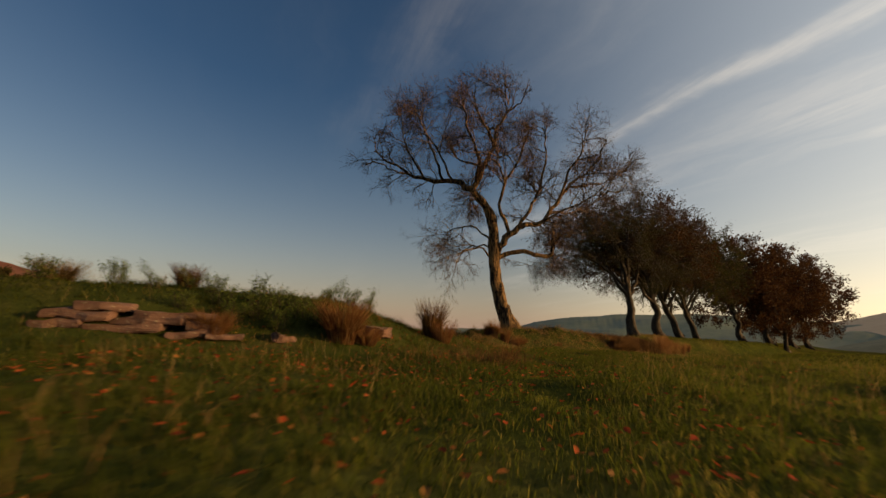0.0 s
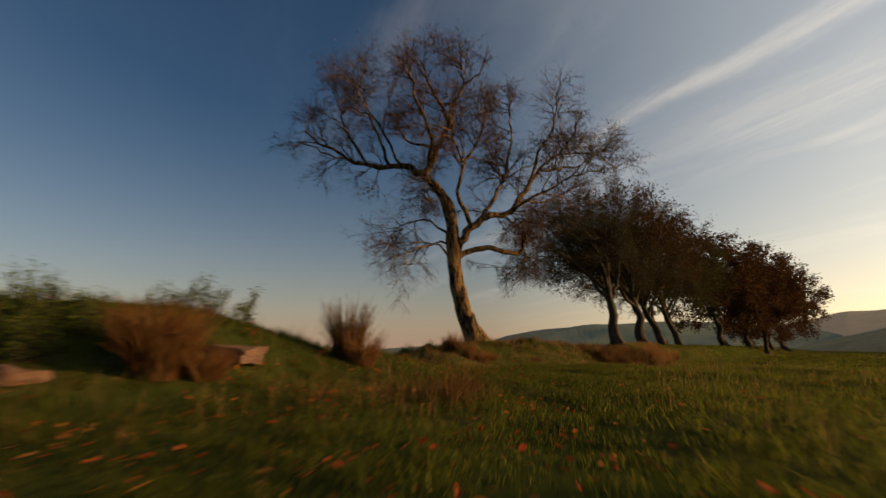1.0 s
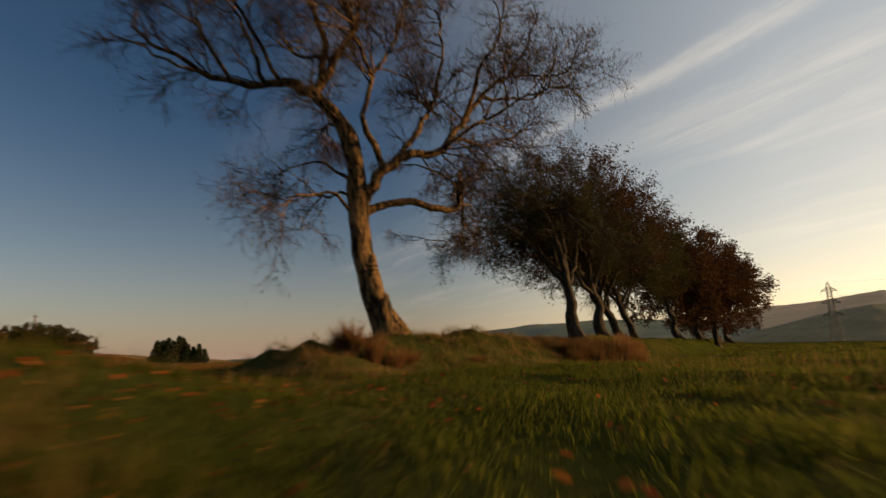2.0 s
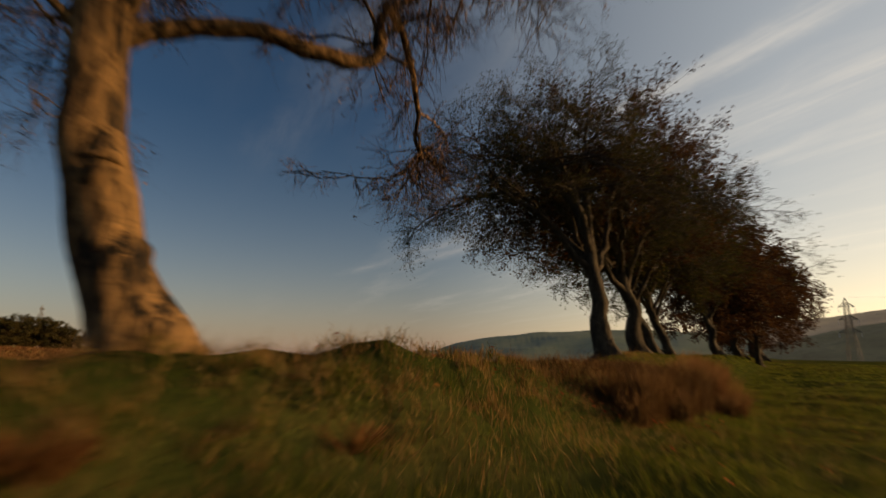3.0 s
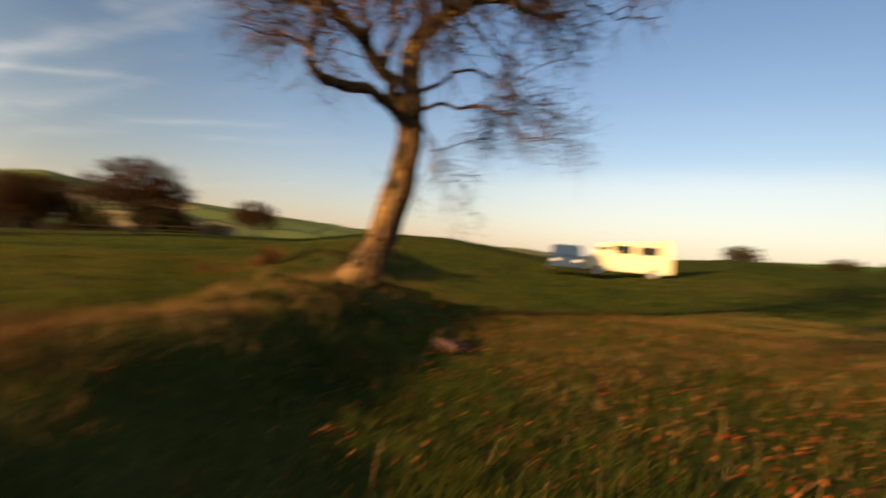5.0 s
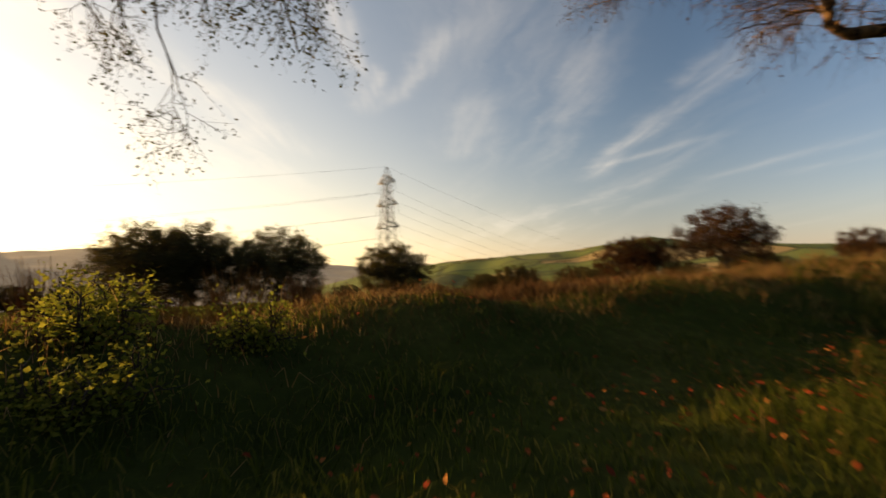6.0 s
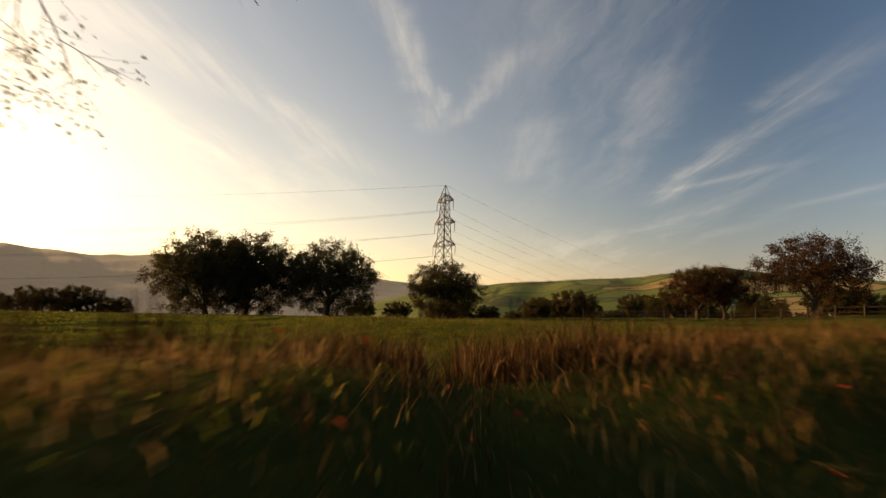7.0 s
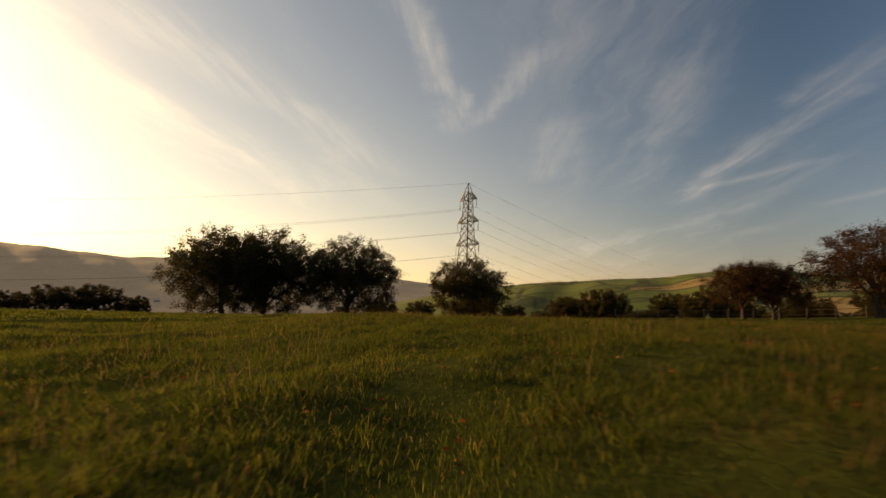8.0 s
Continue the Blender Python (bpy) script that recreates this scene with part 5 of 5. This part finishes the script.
def build_shrub(label, seed, tall, shoots, leaf_size, mat):
    rng = np.random.RandomState(seed)
    root = thing("shrub", 0, 0, 0, label, "shrub")
    a = rng.uniform(0, 6.28, shoots)
    r = rng.uniform(0, 0.5, shoots) * tall
    d = unit(np.stack([np.cos(a) * 0.32, np.sin(a) * 0.32, np.ones(shoots)], 1) + rng.normal(0, 0.15, (shoots, 3)))
    p = np.stack([np.cos(a) * r * 0.5, np.sin(a) * r * 0.5, np.full(shoots, -0.05)], 1)
    L = tall * (0.4 + 0.85 * rng.uniform(0, 1, shoots) ** 1.6)[:, None]
    P = np.stack([p, p + d * L * 0.4, p + d * L * 0.75 + rng.normal(0, 0.03, (shoots, 3)), p + d * L], 1)
    R = np.full((shoots, 1), 0.007) * np.array([[1, 0.8, 0.6, 0.3]])
    T = spawn(rng, P, R, 8, (0.12 * tall + 0.05, 0.4 * tall), (0.4, 1.0), (0, 0, 0.2), 0.15, 4, 0.004, 0.2)
    V, F = joined([((P, R), 4), (T, 3)])
    part_mesh("stem", mesh_from("stem", V, F, M_BEECH), root)
    V, F = leaf_quads(rng, T[0], leaf_size, 10, 0.035, 0.7)
    part_mesh("foliage", mesh_from("foliage", V, F, mat), root)
    return root


shrubs = [build_shrub("low green leafy shrub growing on the grassy mound", 71, 0.55, 16, (0.02, 0.042), M_SHRUB_LEAF),
          build_shrub("upright green leafy shrub growing on the grassy mound", 72, 0.62, 9, (0.02, 0.04), M_SHRUB_LEAF)]
spots = [(-4.65, 7.07, 0, 1.0), (-3.91, 6.79, 1, 0.9), (-3.26, 7.07, 0, 0.8), (-2.70, 7.16, 1, 1.0), (-2.33, 6.98, 0, 1.1), (-1.86, 7.44, 1, 0.9), (-1.86, 8.28, 1, 1.0), (-2.70, 6.51, 0, 0.9), (-2.14, 6.60, 0, 0.9),
         (-1.49, 8.09, 0, 0.8), (-3.35, 6.42, 0, 0.7), (-2.79, 7.63, 1, 0.7), (-5.39, 6.70, 0, 0.9), (-2.51, 6.79, 0, 1.0), (-2.98, 6.79, 0, 0.9), (-2.05, 7.07, 0, 1.0), (-1.77, 6.98, 0, 0.8), (-3.63, 7.16, 1, 0.8), (-1.26, 8.28, 1, 1.0)]
used = set()
for sx, sy, kind, size in spots:
    size *= 0.63
    m = pose(sx, sy, zat(sx, sy) - 0.02, 0, 0, 77 * sx) @ Matrix.Scale(size, 4)
    if kind in used:
        ob = copy_thing(shrubs[kind], m)
        ob.scale = (size, size, size)
    else:
        ob = shrubs[kind]
        ob.matrix_world = m
        used.add(kind)
    tagged(ob, group="shrubs on the mound")
elder = build_shrub("young yellow-green elder bush below the bank", 73, 0.21, 26, (0.013, 0.026), M_ELDER_LEAF)
elder.matrix_world = pose(7.2, 20.05, zat(7.2, 20.05) - 0.02) @ Matrix.Scale(0.9, 4)
others = [copy_thing(elder, pose(ex, ey, zat(ex, ey) - 0.02, 0, 0, turn)) for ex, ey, turn in ((7.6, 20.4, 130), (7.3, 20.65, 40), (7.9, 20.05, 250))]
others[0].scale, others[1].scale, others[2].scale = (1.2, 1.2, 0.92), (1.1, 1.1, 0.75), (1.3, 1.3, 0.95)
for ob in (elder, *others):
    tagged(ob, group="elder bushes below the bank")

# ---------------------------------------------------------------- stones


def build_stone(x, y, z, sx, sy, sz, turn, label, seed, tilt=0.0):
    rng = np.random.RandomState(seed)
    bm = bmesh.new()
    bmesh.ops.create_cube(bm, size=1.0, matrix=Matrix.Diagonal((sx, sy, sz, 1)))
    bmesh.ops.subdivide_edges(bm, edges=bm.edges, cuts=3, use_grid_fill=True)
    bmesh.ops.bevel(bm, geom=[e for e in bm.edges if e.calc_face_angle(0) > 1.0], offset=min(sx, sy, sz) * 0.14, segments=2, affect="EDGES")
    off = Vector(rng.uniform(0, 50, 3))
    for v in bm.verts:
        v.co += noise.noise_vector(v.co * 2.6 + off) * (min(sx, sy, sz) * 0.4 + 0.03) + noise.noise_vector(v.co * 8.0 + off) * 0.03
    me = bpy.data.meshes.new("stone")
    bm.to_mesh(me)
    bm.free()
    me.materials.append(M_ROCK)
    ob = new("stone", me)
    ob.matrix_world = pose(x, y, z, tilt, 0, turn)
    tagged(ob, label, "stone", "stones")


def on(x, y, up):
    return x, y, zat(x, y) + up


srng = np.random.RandomState(65)
for course, (t0, t1, up, back) in enumerate(((0.0, 1.0, 0.0, 0.0), (0.03, 0.7, 0.10, 0.10), (0.1, 0.42, 0.19, 0.2))):
    t = t0
    while t < t1:
        w = srng.uniform(0.35, 1.0)
        cx, cy = -4.5 + 2.05 * (t + w / 4.4), 5.67 + 0.56 * (t + w / 4.4) + back
        build_stone(cx, cy, zat(cx, 5.67 + 0.56 * t) + 0.0 + up + srng.uniform(-0.02, 0.02), w, srng.uniform(0.35, 0.5), srng.uniform(0.08, 0.12), 15 + srng.uniform(-9, 9),
                    "flat slab of pink sandstone in a tumbled low wall" if t < 0.6 else "grey lichened slab in a tumbled low wall", 200 + course * 20 + int(t * 19), srng.uniform(-4, 4))
        t += (w + 0.02) / 2.2
for k in range(2):
    build_stone(*on(-1.02 + 0.04 * k, 7.25 + 0.1 * k, -0.04 + 0.06 * k), 0.55 - 0.12 * k, 0.3, 0.07, -25 + 6 * k, "flat pink slab stacked at the end of the mound", 300 + k)
build_stone(*on(-2.0, 6.4, 0.0), 0.3, 0.25, 0.12, 30, "half-buried brown stone under the shrubs", 5)
build_stone(*on(-1.35, 6.9, 0.0), 0.08, 0.06, 0.05, 30, "small pale stone in the grass", 7)
build_stone(*on(2.5, 17.6, 0.02), 0.42, 0.24, 0.10, 10, "reddish stone lying in the grass by the birch", 8)

# ---------------------------------------------------------------- far hedges and trees
rng = np.random.RandomState(81)


def plant(src, az, d, size, sink, label, group, squash=1.0):
    q = az_dir(az) * d + Vector((4.5, 21, 0))
    ob = copy_thing(src, pose(q.x, q.y, zat(q.x, q.y) - sink, 0, 0, rng.uniform(0, 360)))
    ob.scale = (size, size, size * squash)
    tagged(ob, label, group=group)


for az, d, size, squash in ((34.6, 150, 0.95, 0.95), (33.1, 148, 1.0, 1.0), (31.4, 148, 0.95, 1.05), (29.8, 146, 0.85, 0.9),
                           (52.5, 150, 1.3, 0.95), (50, 150, 1.4, 0.95), (47.4, 152, 1.2, 0.9), (58, 160, 0.5, 0.9), (42, 150, 0.45, 0.9), (38, 140, 0.45, 0.8), (70, 150, 0.5, 0.8), (82.5, 95, 0.5, 0.7), (90.6, 92, 0.45, 0.7),
                           (95, 90, 0.4, 0.7), (103, 90, 0.5, 0.7)):
    plant(hedge_tree, az, d, size, 0.6 * size + 0.3, "dark bushy tree in a far hedge line", "far hedge trees", squash)
for k in range(34):
    az = 159 + k * 1.35 + rng.uniform(-0.5, 0.5)
    plant(hedge_tree, az, rng.uniform(95, 150), rng.uniform(0.28, 0.60) + 0.4 * (rng.rand() < 0.2), 1.0, "dark bushy tree in a far hedge line", "far hedge trees", 0.85)
for az, d, size in ((243, 70, 0.35), (240, 70, 0.45), (237.2, 71, 0.5), (234.4, 72, 0.35), (211, 95, 0.5), (207, 95, 0.5), (197, 90, 0.4)):
    plant(hedge_tree, az, d, size, 0.6, "low dark bush beyond the field", "far hedge trees", 0.8)

q = az_dir(201) * 92 + Vector((4.5, 21, 0))
hedge_tree.matrix_world = pose(q.x, q.y, zat(q.x, q.y) - 0.6) @ Matrix.Scale(0.5, 4)
tagged(hedge_tree, group="far hedge trees")


def build_conifer(seed):
    rng = np.random.RandomState(seed)
    root = thing("conifer_tree", 0, 0, 0, "dark green conifer in a small far plantation", "tree")
    part_mesh("trunk", mesh_from("trunk", *sweep(np.array([[(0, 0, -0.3), (0, 0, 3), (0.05, 0, 6.4)]]), np.array([[0.14, 0.09, 0.02]]), 6), M_BEECH, True), root)
    n = 260
    h = 0.4 + 6.0 * rng.uniform(0, 1, n) ** 1.2
    a = rng.uniform(0, 6.28, n)
    L = (6.9 - h) * 0.40 * rng.uniform(0.7, 1.15, n)
    P = np.stack([np.stack([0 * a, 0 * a, h], 1), np.stack([np.cos(a) * L * 0.6, np.sin(a) * L * 0.6, h - 0.02], 1), np.stack([np.cos(a) * L, np.sin(a) * L, h - 0.12 * L], 1)], 1)
    part_mesh("crown", mesh_from("crown", *leaf_quads(rng, P, (0.22, 0.42), 9, 0.10, 0.9), M_SPRUCE), root)
    return root


M_SPRUCE = island_material("conifer needles", [(0.0, (0.008, 0.014, 0.006)), (0.6, (0.018, 0.028, 0.011)), (1.0, (0.035, 0.04, 0.015))], 0.8, 0.15)
conifer = build_conifer(91)
first = True
for k in range(20):
    az, d = 18.2 + (k % 10) * 0.5 + rng.uniform(-0.15, 0.15), 150 + 4 * (k // 10) + rng.uniform(-1, 1)
    q = az_dir(az) * d + Vector((4.5, 21, 0))
    size = rng.uniform(1.15, 1.5) * (1 - 0.06 * abs(k % 10 - 5.2))
    m = pose(q.x, q.y, zat(q.x, q.y) - 0.2, 0, 0, rng.uniform(0, 360))
    ob = conifer if first else copy_thing(conifer, m)
    ob.matrix_world = m
    ob.scale = (size, size, size)
    tagged(ob, group="far conifer plantation")
    first = False


def build_hedgerow(az0, r0, az1, r1, tall, seed):
    """A field boundary across the far hillside."""
    rng = np.random.RandomState(seed)
    n = int(math.hypot(r1 - r0, radians(az1 - az0) * (r0 + r1) / 2) / 1.4) + 2
    t = np.linspace(0, 1, n)
    A, R = np.radians(az0 + (az1 - az0) * t + 0.12 * np.sin(t * 9 + seed)), r0 + (r1 - r0) * t
    z = np.maximum(pasture_side(A, R), height(4.5 - np.sin(A) * R, 21 + np.cos(A) * R))
    grow = tall * (0.55 + 0.45 * np.sin(t * 40 + seed) ** 2) * rng.uniform(0.7, 1.3, n) * (1 + 1.2 * (rng.rand(n) < 0.08))
    grow = grow * 0.6
    base = np.stack([4.5 - np.sin(A) * R, 21 + np.cos(A) * R, z - 0.3], 1)
    P = np.stack([base, base + np.array([0, 0, 0.5]) * grow[:, None], base + np.array([0, 0, 1.0]) * grow[:, None]], 1)
    V, F = leaf_quads(rng, P, (0.5, 1.0), 8, 0.4, 0.2)
    tagged(new("hedgerow", mesh_from("hedgerow", V, F, M_HEDGE_LEAF)), "dark overgrown hedge between fields on the far hillside", "hedge", "far hedgerows", "stuff")


for k, (a0, r0, a1, r1, tall) in enumerate(((201, 420, 163, 470, 3.0), (203, 560, 171, 640, 3.0), (197, 330, 161, 340, 4.0), (181, 640, 161, 600, 3.0), (191, 430, 181, 620, 2.5), (182, 380, 174, 560, 2.5),
                                            (175, 520, 168, 760, 2.5), (199, 570, 189, 800, 2.5), (171, 360, 163, 560, 2.5), (205, 380, 189, 300, 5.0), (161, 480, 135, 560, 3.0), (153, 330, 135, 420, 3.0),
                                            (143, 420, 141, 760, 2.5), (155, 470, 153, 800, 2.5), (203, 760, 181, 820, 3.5))):
    build_hedgerow(a0, r0, a1, r1, tall, 400 + k)

# ---------------------------------------------------------------- barn, fence, gate
M_WOOD = plain_material("weathered timber", (0.10, 0.08, 0.06), 0.85, 0.0, 14.0, 0.45, 0.2)
M_SHEET = plain_material("pale roofing sheet", (0.6, 0.57, 0.5), 0.9, 0.0, 1.2, 0.2, 0.1)
M_RENDER = plain_material("farm wall", (0.45, 0.42, 0.36), 0.8, 0.0, 1.0, 0.2)


def box_bm(sx, sy, sz, x=0.0, y=0.0, z=0.0, bevel=0.0):
    bm = bmesh.new()
    bmesh.ops.create_cube(bm, size=1.0, matrix=Matrix.Translation((x, y, z)) @ Matrix.Diagonal((sx, sy, sz, 1)))
    if bevel:
        bmesh.ops.bevel(bm, geom=bm.edges[:], offset=bevel, segments=2, affect="EDGES")
    return bm


def build_barn(az, d, length, turn, z=None):
    q = az_dir(az) * d + Vector((4.5, 21, 0))
    z = zat(q.x, q.y) if z is None else z
    root = thing("barn", q.x, q.y, z - 0.5, "long low farm barn with a pale sheet roof", "barn", turn=turn)
    part("wall", box_bm(length, 7, 4.2, 0, 0, 2.1), M_RENDER, root)
    bm = bmesh.new()
    h = length / 2 + 0.4
    pts = [(-h, -4, 4.1), (h, -4, 4.1), (h, 0, 6.0), (-h, 0, 6.0), (-h, 4, 4.1), (h, 4, 4.1)]
    v = [bm.verts.new(p) for p in pts] + [bm.verts.new((p[0], p[1], p[2] + 0.15)) for p in pts]
    for f in ((0, 1, 2, 3), (3, 2, 5, 4), (6, 9, 8, 7), (9, 10, 11, 8), (0, 6, 7, 1), (4, 5, 11, 10), (0, 3, 9, 6), (3, 4, 10, 9), (1, 7, 8, 2), (2, 8, 11, 5)):
        bm.faces.new([v[i] for i in f])
    part("roof", bm, M_SHEET, root, "pale sheet roof")
    for k in range(3):
        part("door", box_bm(2.6, 0.12, 3.0, -length / 3 + k * length / 3, -3.55, 1.5), M_WOOD, root)


build_barn(189.5, 215, 13, 5)
build_barn(197.0, 190, 10, -5)
for az, d, length in ((238.3, 1330, 16), (235.9, 1300, 24), (234.8, 1310, 20), (233.5, 1290, 14)):
    build_barn(az, d, length, az - 175, float(valley_side(np.array([radians(az)]), np.array([float(d)]))[0]))


def build_fence(az0, az1, d0, d1, n):
    root = thing("fence", 0, 0, 0, "low post and rail fence of weathered timber", "fence")
    pts = []
    for k in range(n):
        t = k / (n - 1)
        q = az_dir(az0 + (az1 - az0) * t) * (d0 + (d1 - d0) * t) + Vector((4.5, 21, 0))
        pts.append(Vector((q.x, q.y, zat(q.x, q.y))))
    me = bpy.data.meshes.new("post")
    bm = box_bm(0.16, 0.16, 1.5, 0, 0, 0.45, 0.02)
    bm.to_mesh(me)
    bm.free()
    me.materials.append(M_WOOD)
    for p in pts:
        ob = part_mesh("post", me, root)
        ob.location = p
    for a, b in zip(pts, pts[1:]):
        for h in (0.45, 0.95):
            bm = bmesh.new()
            bar(bm, a + Vector((0, 0, h)), b + Vector((0, 0, h)), 0.05)
            part("rail", bm, M_WOOD, root)


build_fence(161, 187, 66, 70, 14)


def build_gate(az, d, turn):
    q = az_dir(az) * d + Vector((4.5, 21, 0))
    root = thing("field_gate", q.x, q.y, zat(q.x, q.y), "wooden five-bar field gate between two posts", "gate", turn=turn)
    for s in (-1, 1):
        part("gate_post", box_bm(0.25, 0.25, 1.8, s * 1.7, 0, 0.8, 0.03), M_WOOD, root)
    for k in range(5):
        part("bar", box_bm(3.0, 0.06, 0.11, 0, 0, 0.25 + k * 0.24, 0.01), M_WOOD, root)
    bm = bmesh.new()
    bar(bm, (-1.45, 0.06, 0.2), (1.45, 0.06, 1.2), 0.09)
    part("brace", bm, M_WOOD, root)


build_gate(159.5, 62, -15)

# ---------------------------------------------------------------- parked vehicles
M_TYRE = plain_material("tyre rubber", (0.02, 0.02, 0.02), 0.85)
M_RIM = plain_material("wheel alloy", (0.45, 0.45, 0.46), 0.35, 0.8)
M_BLUE = plain_material("dark blue car paint", (0.03, 0.06, 0.12), 0.3, 0.2, 2.0, 0.1, 0.5)
M_CREAM = plain_material("cream van paint", (0.62, 0.54, 0.36), 0.4, 0.0, 2.0, 0.1, 0.5)
M_WINDOW = plain_material("vehicle window", (0.02, 0.025, 0.03), 0.08, 0.0, 1.0, 0.1, 0.6)
M_LAMP = plain_material("lamp glass", (0.6, 0.6, 0.58), 0.15, 0.0, 2.0, 0.1, 0.6)


def outline_body(profile, width, taper_top):
    """A body from a side outline, narrower towards the top."""
    bm = bmesh.new()
    top = max(p[1] for p in profile)
    low = min(p[1] for p in profile)
    sides = []
    for s in (-1, 1):
        sides.append([bm.verts.new((x, s * width / 2 * (1 - taper_top * max(0, (z - low) / (top - low) - 0.45)), z)) for x, z in profile])
    bm.faces.new(sides[0])
    bm.faces.new(sides[1][::-1])
    n = len(profile)
    for i in range(n):
        j = (i + 1) % n
        bm.faces.new((sides[0][j], sides[0][i], sides[1][i], sides[1][j]))
    bmesh.ops.recalc_face_normals(bm, faces=bm.faces)
    bmesh.ops.bevel(bm, geom=bm.edges[:], offset=0.05, segments=2, affect="EDGES")
    return bm


def build_vehicle(name, x, y, turn, label, profile, width, paint, panes, axle):
    root = thing(name, x, y, zat(x, y), label, "vehicle", "parked vehicles", turn)
    part("body", outline_body(profile, width, 0.25), paint, root, smooth=False)
    for sx, sz, lx, lz in panes:
        for s in (-1, 1):
            part("side_window", box_bm(lx, 0.04, lz, sx, s * (width / 2 - 0.06), sz, 0.01), M_WINDOW, root, "dark glass")
    nose = max(p[0] for p in profile)
    for s in (-1, 1):
        part("headlight", box_bm(0.08, 0.32, 0.16, nose - 0.02, s * width * 0.34, 0.78, 0.02), M_LAMP, root, "clear headlight")
    for ax in axle:
        for s in (-1, 1):
            bm = bmesh.new()
            bmesh.ops.create_cone(bm, cap_ends=True, segments=24, radius1=0.34, radius2=0.34, depth=0.22, matrix=pose(ax, s * (width / 2 - 0.08), 0.34, 90))
            bmesh.ops.bevel(bm, geom=[e for e in bm.edges if e.calc_face_angle(0) > 1], offset=0.04, segments=2, affect="EDGES")
            wheel = part("wheel", bm, M_TYRE, root, "black tyre")
            bm = bmesh.new()
            bmesh.ops.create_cone(bm, cap_ends=True, segments=16, radius1=0.21, radius2=0.19, depth=0.03, matrix=pose(ax, s * (width / 2 + 0.035), 0.34, 90))
            part("rim", bm, M_RIM, wheel, "grey metal rim")


build_vehicle("car", -21.1, 5.3, 31, "dark blue off-road car parked on the grass", ((-2.1, 0.4), (2.1, 0.4), (2.12, 0.85), (1.9, 1.02), (0.95, 1.12), (0.45, 1.72), (-1.95, 1.76), (-2.12, 1.1)), 1.8, M_BLUE,
              ((0.05, 1.4, 0.6, 0.4), (-0.75, 1.4, 0.75, 0.42), (-1.55, 1.4, 0.6, 0.42)), (-1.3, 1.3))
build_vehicle("camper_van", -24.6, 7.5, -65, "cream camper van parked on the grass", ((-2.6, 0.4), (2.5, 0.4), (2.5, 1.0), (2.1, 1.25), (1.6, 2.1), (-2.5, 2.5), (-2.62, 1.0)), 2.0, M_CREAM,
              ((1.35, 1.6, 0.7, 0.5), (0.2, 1.75, 1.1, 0.5), (-1.3, 1.75, 1.1, 0.5)), (-1.6, 1.6))
